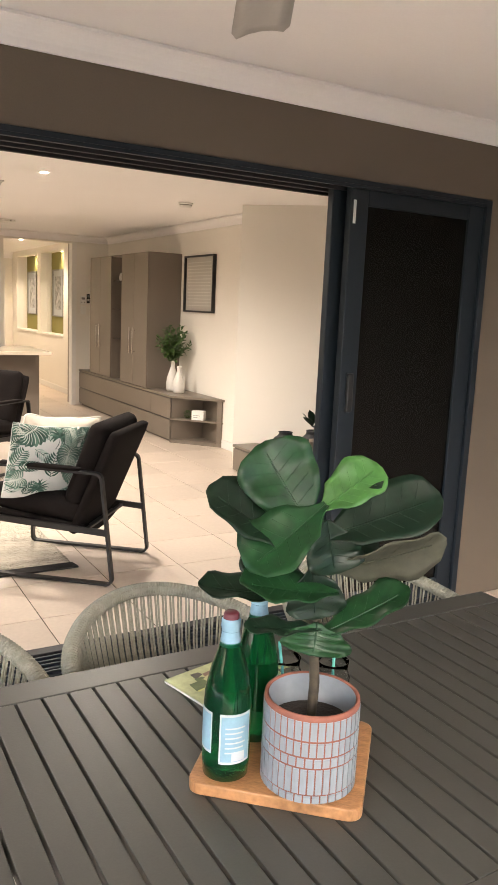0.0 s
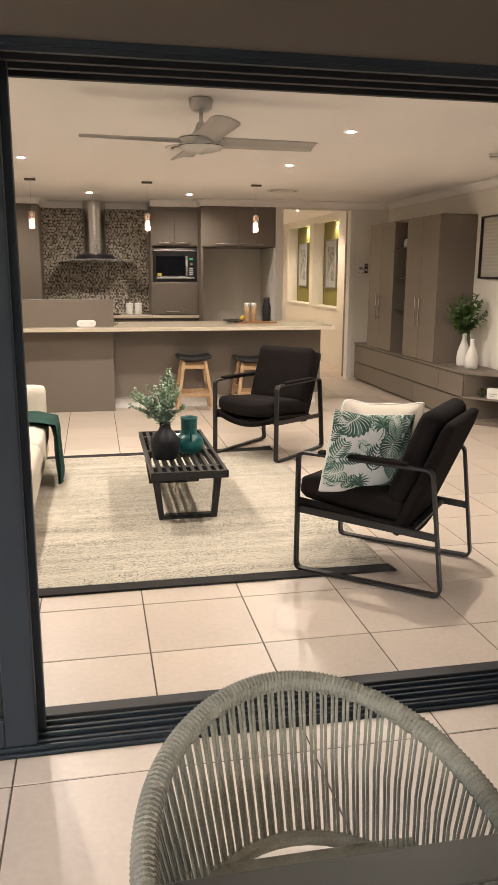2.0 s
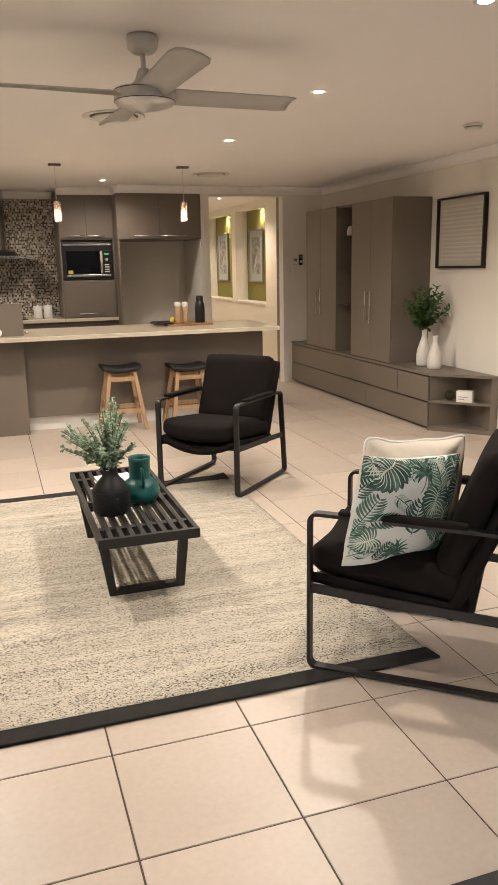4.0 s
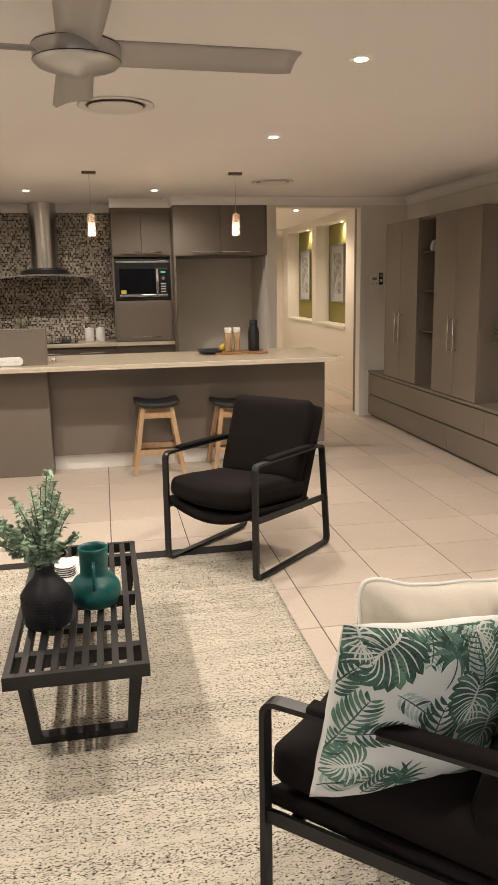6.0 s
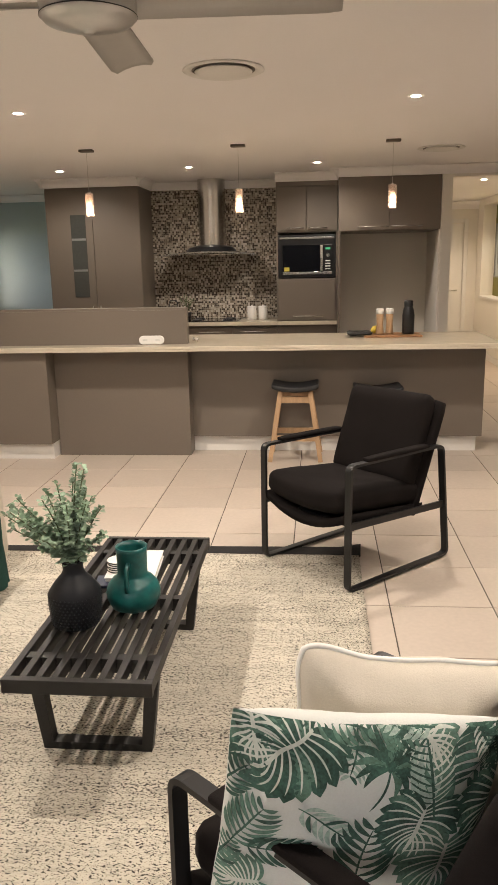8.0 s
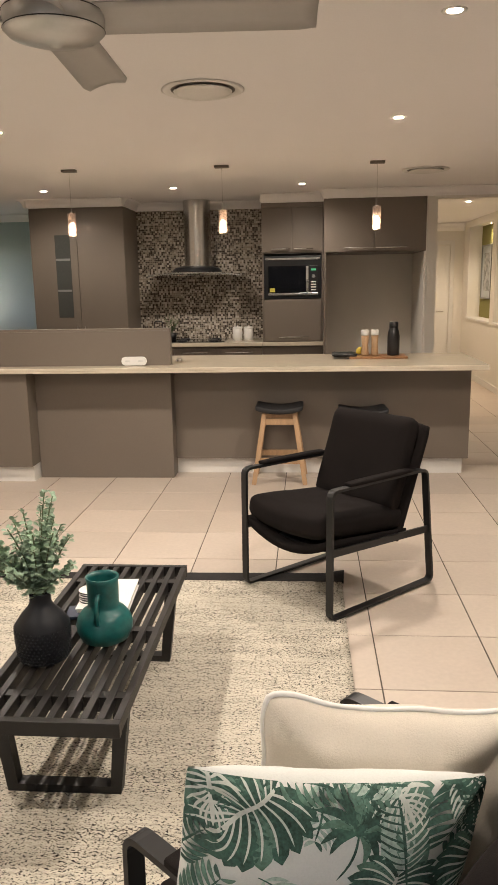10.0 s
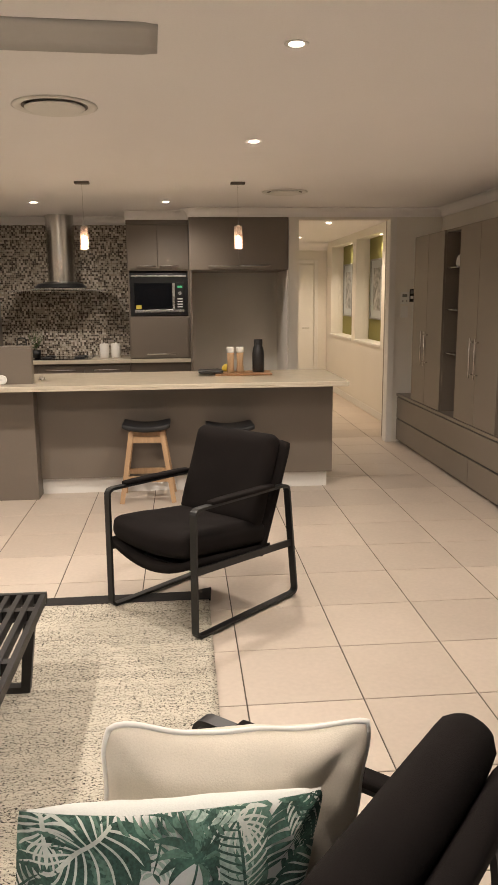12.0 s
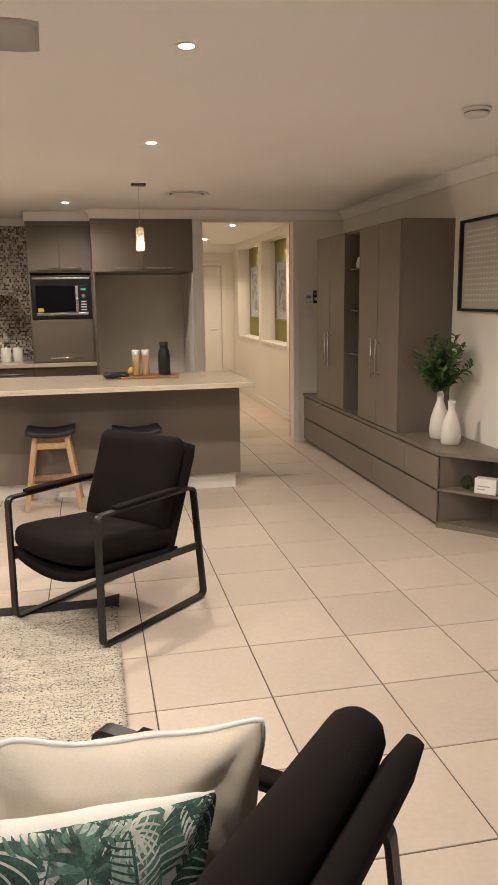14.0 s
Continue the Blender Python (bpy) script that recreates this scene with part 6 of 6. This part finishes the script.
tagged(part("moss", b, mat("moss", (0.05, 0.08, 0.02), 0.9, var=0.3), ms), kind="stuff")

pic = thing("picture_frame", "black framed pale print hanging on the wall", "picture", pose(WALL_R - 0.002, 7.80, 1.725))
W2, H2 = 0.365, 0.31
for nm, a in (("frame_bar", (-W2, W2, H2 - 0.018, H2)), ("frame_bar", (-W2, W2, -H2, -H2 + 0.018)), ("frame_bar", (-W2, -W2 + 0.018, -H2 + 0.0181, H2 - 0.0181)), ("frame_bar", (W2 - 0.018, W2, -H2 + 0.0181, H2 - 0.0181))):
    part(nm, box(-0.040, 0, a[0], a[1], a[2], a[3], 0.002), M_BLACK, pic, "black frame bar")
part("print", box(-0.012, -0.001, -W2 + 0.017, W2 - 0.017, -H2 + 0.017, H2 - 0.017), mat("pale_grey_print", (0.50, 0.48, 0.43), 0.6, var=0.03), pic)
bb = bmesh.new()
for i in range(15):
    for j in range(14):
        y, z = -0.29 + 0.0415 * i, -0.235 + 0.036 * j
        bb = box(-0.0135, -0.0125, y - 0.012, y + 0.012, z - 0.005, z + 0.006, bm=bb)
tagged(part("print_pattern", bb, mat("white_ink", (0.66, 0.65, 0.60), 0.6), pic), kind="stuff")

fg = thing("figurine", "small white ceramic abstract figurine on the glass shelf", "figurine", pose(3.43, 9.36, 1.7585))
b = cushion(0.07, 0.05, 0.10, 0.022, 0.0, 8)
for v in b.verts:
    v.co.x += 0.25 * max(0.0, v.co.z) ** 1.0
    v.co.x *= 1 - 2.5 * max(0.0, v.co.z)
part("body", moved(b, pose(0, 0, 0.05)), M_CERAMIC, fg, "", True)


def wall_plate(name, label, cat, m, w, h, dots, dark=False):
    t = thing(name, label, cat, m)
    part("plate", box(-w / 2, w / 2, -0.012, 0, -h / 2, h / 2, 0.003), M_BLACK if dark else M_WHITE, t)
    for x, z, ww, hh, mt in dots:
        part("button", box(x - ww / 2, x + ww / 2, -0.0155, -0.0115, z - hh / 2, z + hh / 2, 0.001), mt, t)
    return t


GREY = mat("grey_plastic", (0.22, 0.22, 0.21), 0.5)
wall_plate("thermostat", "white wall thermostat with small display", "thermostat", pose(3.40, HALL_Y - 0.001, 1.50), 0.085, 0.12, [(0, 0.025, 0.05, 0.03, GREY), (-0.02, -0.03, 0.012, 0.012, GREY), (0.02, -0.03, 0.012, 0.012, GREY)])
wall_plate("light_switch", "white light switch plate on the wall", "light switch", pose(3.40, HALL_Y - 0.001, 1.36), 0.075, 0.115, [(0, 0.02, 0.012, 0.022, M_TRIM), (0, -0.02, 0.012, 0.022, M_TRIM)])
wall_plate("remote_holder", "black remote control in a wall holder", "remote control", pose(3.475, HALL_Y - 0.001, 1.525), 0.045, 0.13, [(0, 0.035, 0.03, 0.035, GREY), (0, -0.02, 0.03, 0.03, M_WHITE)], True)
wall_plate("light_switch", "white light switch plate on the diagonal wall", "light switch", Matrix.Translation((3.565, 6.113, 1.36)) @ pose(0, 0, 0, 0, 0, -45), 0.075, 0.115, [(0, 0.0, 0.014, 0.026, M_TRIM)])

# ---- hallway pictures ----
for y in (13.27, 15.04):
    hp = thing("picture_frame", "framed monochrome print on the olive wall", "picture", pose(3.743, y, 1.61), "hallway pictures")
    for nm, a in (("frame_bar", (-0.32, 0.32, 0.38, 0.40)), ("frame_bar", (-0.32, 0.32, -0.40, -0.38)), ("frame_bar", (-0.32, -0.30, -0.38, 0.38)), ("frame_bar", (0.30, 0.32, -0.38, 0.38))):
        part(nm, box(-0.03, 0, a[0], a[1], a[2], a[3], 0.002), GREY, hp)
    part("mount", box(-0.012, -0.001, -0.305, 0.305, -0.385, 0.385), M_LABEL_WHITE, hp)
    part("image", box(-0.0145, -0.0122, -0.18, 0.18, -0.28, 0.28), mat("grey_print", (0.30, 0.30, 0.29), 0.7, var=0.5, scale=4, grain=16), hp)
hd = thing("door_6", "cream painted hinged door at the hallway's end", "door", None, "", "structure")
part("leaf", box(2.50, 3.32, 15.868, 15.892, 0.01, 2.04, 0.003), M_TRIM, hd)
for x0, x1, z0, z1 in ((3.335, 3.40, 0, 2.12), (2.42, 2.485, 0, 2.12), (2.486, 3.334, 2.055, 2.12)):
    part("architrave", box(x0, x1, 15.876, 15.897, z0, z1, 0.003), M_TRIM, hd)
part("handle", sweep([(3.25, 15.858, 1.0), (3.13, 15.858, 1.0)], 0.014, 0.014, rnd=8), M_STEEL, hd)

# ---- on the island and worktop ----
ty = thing("tray", "wooden serving tray with black cloth end", "tray", pose(1.57, 9.28, 0.9025))
part("board", box(-0.20, 0.26, -0.12, 0.12, 0, 0.018, 0.004), M_ACACIA, ty)
part("cloth", moved(cushion(0.20, 0.20, 0.018, 0.008, 0.006, 8, 0.01, 4), pose(-0.235, 0.0, 0.030)), M_BLACK, ty, "folded black cloth", True)
bo = thing("bottle", "matte black drink bottle standing on the tray", "bottle", pose(1.728, 9.28, 0.921))
part("body", lathe([(0, 0), (0.045, 0), (0.049, 0.006), (0.049, 0.15), (0.043, 0.19), (0.034, 0.215), (0.032, 0.22)], 32), M_BLACK, bo, "", True)
part("lid", lathe([(0.0345, 0.22), (0.0355, 0.225), (0.0355, 0.262), (0.032, 0.266), (0, 0.266)], 32), M_BLACK, bo, "", True)
ml = thing("pepper_mill", "pale wooden mill with white top on the tray", "pepper mill", pose(1.500, 9.27, 0.921), "pair of mills")
part("body", lathe([(0, 0), (0.030, 0), (0.032, 0.01), (0.026, 0.08), (0.030, 0.16), (0, 0.16)], 24), M_OAK, ml, "", True)
part("top", lathe([(0.026, 0.161), (0.031, 0.166), (0.032, 0.20), (0.027, 0.206), (0, 0.207)], 24), M_WHITE, ml, "white top", True)
copy_thing(ml, pose(1.578, 9.28, 0.921))
lm = thing("lemon", "yellow lemon behind the wooden mills", "fruit", pose(1.47, 9.36, 0.953, 0, 70, 30))
part("flesh", lathe([(0, -0.045), (0.008, -0.040), (0.024, -0.025), (0.031, 0), (0.024, 0.025), (0.008, 0.040), (0, 0.047)], 24), mat("lemon_skin", (0.62, 0.45, 0.04), 0.5, var=0.08, grain=120, bump=0.3), lm, "", True)
cn = thing("canister", "white ceramic canister with lid on the worktop", "canister", pose(0.275, 11.40, 0.8955), "pair of canisters")
part("body", lathe([(0, 0), (0.046, 0), (0.050, 0.006), (0.050, 0.125), (0.046, 0.128), (0, 0.128)], 32), M_CERAMIC, cn, "", True)
part("lid", lathe([(0.050, 0.1285), (0.051, 0.138), (0.046, 0.148), (0.010, 0.150), (0.009, 0.160), (0, 0.161)], 32), M_CERAMIC, cn, "", True)
copy_thing(cn, pose(0.395, 11.41, 0.8955))
mug = thing("mug", "white mug by the splashback", "mug", pose(-0.72, 11.40, 0.8955) @ Matrix.Diagonal((1, 1, 1.35, 1)))
part("body", lathe([(0, 0), (0.036, 0), (0.040, 0.006), (0.040, 0.09), (0.037, 0.09), (0.036, 0.01), (0, 0.008)], 28), M_CERAMIC, mug, "", True)
part("handle", sweep(rounded([(0.038, 0, 0.075), (0.066, 0, 0.07), (0.066, 0, 0.025), (0.038, 0, 0.02)], 0.015, closed=False), 0.009, 0.009, (0, 1, 0), rnd=8), M_CERAMIC, mug, "", True)
kt = thing("kettle", "small steel kettle on the worktop", "kettle", pose(-0.60, 11.42, 0.8955) @ Matrix.Diagonal((1, 1, 1.15, 1)))
part("body", lathe([(0, 0), (0.065, 0), (0.072, 0.01), (0.066, 0.09), (0.045, 0.13), (0, 0.14)], 32), M_STEEL, kt, "", True)
part("handle", sweep(rounded([(-0.05, 0, 0.12), (-0.045, 0, 0.19), (0.045, 0, 0.19), (0.05, 0, 0.12)], 0.03, closed=False), 0.012, 0.012, (0, 1, 0), rnd=8), M_BLACK, kt, "", True)
hb = thing("herb_pot", "small potted green herb by the splashback", "plant", pose(-0.46, 11.46, 0.8955) @ Matrix.Diagonal((1.25, 1.25, 1.15, 1)))
part("pot", lathe([(0, 0), (0.034, 0), (0.044, 0.075), (0.040, 0.075), (0, 0.066)], 24), M_CHARCOAL, hb, "", True)
sb, lb = spray(21, [(0.06 * math.cos(k), 0.06 * math.sin(k), 0.14 + 0.02 * (k % 3)) for k in range(9)], 0.028, 0.018, 7, 0.0015)
moved(sb, pose(0, 0, 0.06))
moved(lb, pose(0, 0, 0.06))
tagged(part("stems", sb, M_STEM, hb), kind="stuff")
tagged(part("leaves", lb, mat("herb_leaf", (0.07, 0.11, 0.03), 0.6, var=0.3), hb), kind="stuff")
tap = thing("tap", "chrome mixer tap behind the upstand", "tap", pose(0.02, 9.05, 0.9025))
part("base", lathe([(0, 0), (0.026, 0), (0.026, 0.012), (0.017, 0.03), (0, 0.03)], 24), M_STEEL, tap, "", True)

# ---- on the bench by the diagonal wall ----
dv = thing("vase", "squat charcoal ceramic vase on the bench", "vase", pose(3.475, 5.46, 0.2455) @ Matrix.Diagonal((1.25, 1.25, 1.22, 1)), "charcoal vases")
part("body", lathe([(0, 0), (0.055, 0), (0.075, 0.02), (0.092, 0.075), (0.080, 0.125), (0.050, 0.15), (0.045, 0.165), (0.050, 0.172), (0.045, 0.173), (0.040, 0.155), (0, 0.14)], 40), M_VASE, dv, "", True)
dv2 = thing("vase", "squat charcoal ceramic vase holding rubber leaves", "vase", pose(3.60, 5.22, 0.2455) @ Matrix.Diagonal((1.25, 1.25, 1.3, 1)), "charcoal vases")
part("body", lathe([(0, 0), (0.06, 0), (0.08, 0.02), (0.098, 0.085), (0.085, 0.14), (0.055, 0.17), (0.050, 0.185), (0.055, 0.195), (0.048, 0.195), (0.042, 0.17), (0, 0.15)], 40), M_VASE, dv2, "", True)
rl = thing("rubber_plant_stem", "broad dark green leaves in the charcoal vase", "plant", pose(3.60, 5.22, 0.2455 + 0.20))
b = bmesh.new()
for az, el, L in ((200, 35, 0.17), (240, 15, 0.16), (290, 40, 0.15), (150, 50, 0.14), (30, 45, 0.15), (90, 60, 0.14)):
    d = Vector((math.cos(radians(az)) * math.cos(radians(el)), math.sin(radians(az)) * math.cos(radians(el)), math.sin(radians(el))))
    leaf_disc(b, Vector((0, 0, 0.07)) + d * 0.03, d, Vector((0, 0, 1)), L, 0.085, 0.2)
part("leaves", b, M_FIG_DARK, rl, "", True)
part("stem", sweep([(0, 0, 0), (0.005, 0, 0.10)], 0.009, 0.009, (0, 1, 0), rnd=8), M_STEM, rl)
sh = thing("shelf_unit", "low pale taupe open shelf on the bench", "shelf", pose(3.44, 4.80, 0.2455))
for nm, a in (("side_panel", (0, 0.30, 0.235, 0.255, 0, 0.20)), ("side_panel", (0, 0.30, -0.255, -0.235, 0, 0.20)), ("top_panel", (0, 0.30, -0.255, 0.255, 0.201, 0.22)), ("shelf_board", (0, 0.30, -0.234, 0.234, 0.09, 0.105)), ("back_panel", (0.285, 0.30, -0.234, 0.234, 0.106, 0.2))):
    part(nm, box(*a), M_LAM, sh)

# ---- patio downlights ----
for x, y in ((2.0, -0.5), (-0.9, 0.2)):
    copy_thing(dl, pose(x, y, 2.3795))
    lamp_under(x, y, 2.38, ALFRESCO_W, 150, (1.0, 0.80, 0.60))


# ---- floor ----
def tile_material():
    m = mat("cream_floor_tile", (0.565, 0.482, 0.405), 0.38, var=0.07, scale=1.7, grain=45, fine=0.35)
    n, l = m.node_tree.nodes, m.node_tree.links
    b = n["Principled BSDF"]
    src = b.inputs["Base Color"].links[0].from_socket
    oi, ge, ad, mr, hs = n.new("ShaderNodeObjectInfo"), n.new("ShaderNodeNewGeometry"), n.new("ShaderNodeMath"), n.new("ShaderNodeMapRange"), n.new("ShaderNodeHueSaturation")
    ad.operation = "ADD"
    l.new(oi.outputs["Random"], ad.inputs[0])
    l.new(ge.outputs["Random Per Island"], ad.inputs[1])
    mr.inputs[1].default_value, mr.inputs[2].default_value, mr.inputs[3].default_value, mr.inputs[4].default_value = 0.0, 2.0, 0.85, 1.11
    l.new(ad.outputs[0], mr.inputs[0])
    l.new(mr.outputs[0], hs.inputs["Value"])
    l.new(src, hs.inputs["Color"])
    l.new(hs.outputs[0], b.inputs["Base Color"])
    return m


M_TILE = tile_material()
PITCH, GX, GY = 0.454, -0.04, 3.44


def tile_mesh(w, d):
    b2 = bmesh.new()
    g, e = 0.0028, 0.0015
    lo = [b2.verts.new((x, y, -0.004)) for x, y in ((g, g), (w - g, g), (w - g, d - g), (g, d - g))]
    md = [b2.verts.new((v.co.x, v.co.y, -e)) for v in lo]
    hi = [b2.verts.new((x, y, 0)) for x, y in ((g + e, g + e), (w - g - e, g + e), (w - g - e, d - g - e), (g + e, d - g - e))]
    for k in range(4):
        j = (k + 1) % 4
        b2.faces.new((lo[k], lo[j], md[j], md[k]))
        b2.faces.new((md[k], md[j], hi[j], hi[k]))
    b2.faces.new(hi)
    me = bpy.data.meshes.new("tile")
    b2.to_mesh(me)
    b2.free()
    me.materials.append(M_TILE)
    return me


def tile_floor(name, label, x0, x1, y0, y1, gy, near):
    fl = structure(name, box(x0, x1, y0, y1, -0.15, -0.003), M_GROUT, label)
    meshes, rest = {}, bmesh.new()
    i = math.floor((x0 - GX) / PITCH)
    while GX + i * PITCH < x1 - 0.01:
        j = math.floor((y0 - gy) / PITCH)
        while gy + j * PITCH < y1 - 0.01:
            a, c = max(x0, GX + i * PITCH), max(y0, gy + j * PITCH)
            w, d = min(x1, GX + (i + 1) * PITCH) - a, min(y1, gy + (j + 1) * PITCH) - c
            if w > 0.01 and d > 0.01:
                key = (round(w, 3), round(d, 3))
                if key not in meshes:
                    meshes[key] = tile_mesh(w, d)
                if near[0] <= a <= near[1] and near[2] <= c <= near[3]:
                    t = new("tile", meshes[key])
                    t.parent = fl
                    t.location = (a, c, 0)
                else:
                    k = len(rest.verts)
                    rest.from_mesh(meshes[key])
                    rest.verts.ensure_lookup_table()
                    for v in rest.verts[k:]:
                        v.co += Vector((a, c, 0))
            j += 1
        i += 1
    tagged(part("far_tiles", rest, M_TILE, fl), kind="stuff")


tile_floor("floor", "cream glazed ceramic tile floor with dark grout", X_LEFT, 4.75, FRONT_IN, 17.8, GY, (-1.5, 3.8, 3.0, 11.5))
tile_floor("floor_alfresco", "cream ceramic tile patio floor with dark grout", -3.9, 3.75, -2.2, FRONT_OUT, 2.716, (-1.5, 2.0, 0.3, 2.9))
structure("ground", box(-300, 300, -300, 300, -0.4, -0.16), mat("lawn", (0.06, 0.10, 0.035), 0.9, var=0.3, scale=3, grain=40), "green lawn round the house")
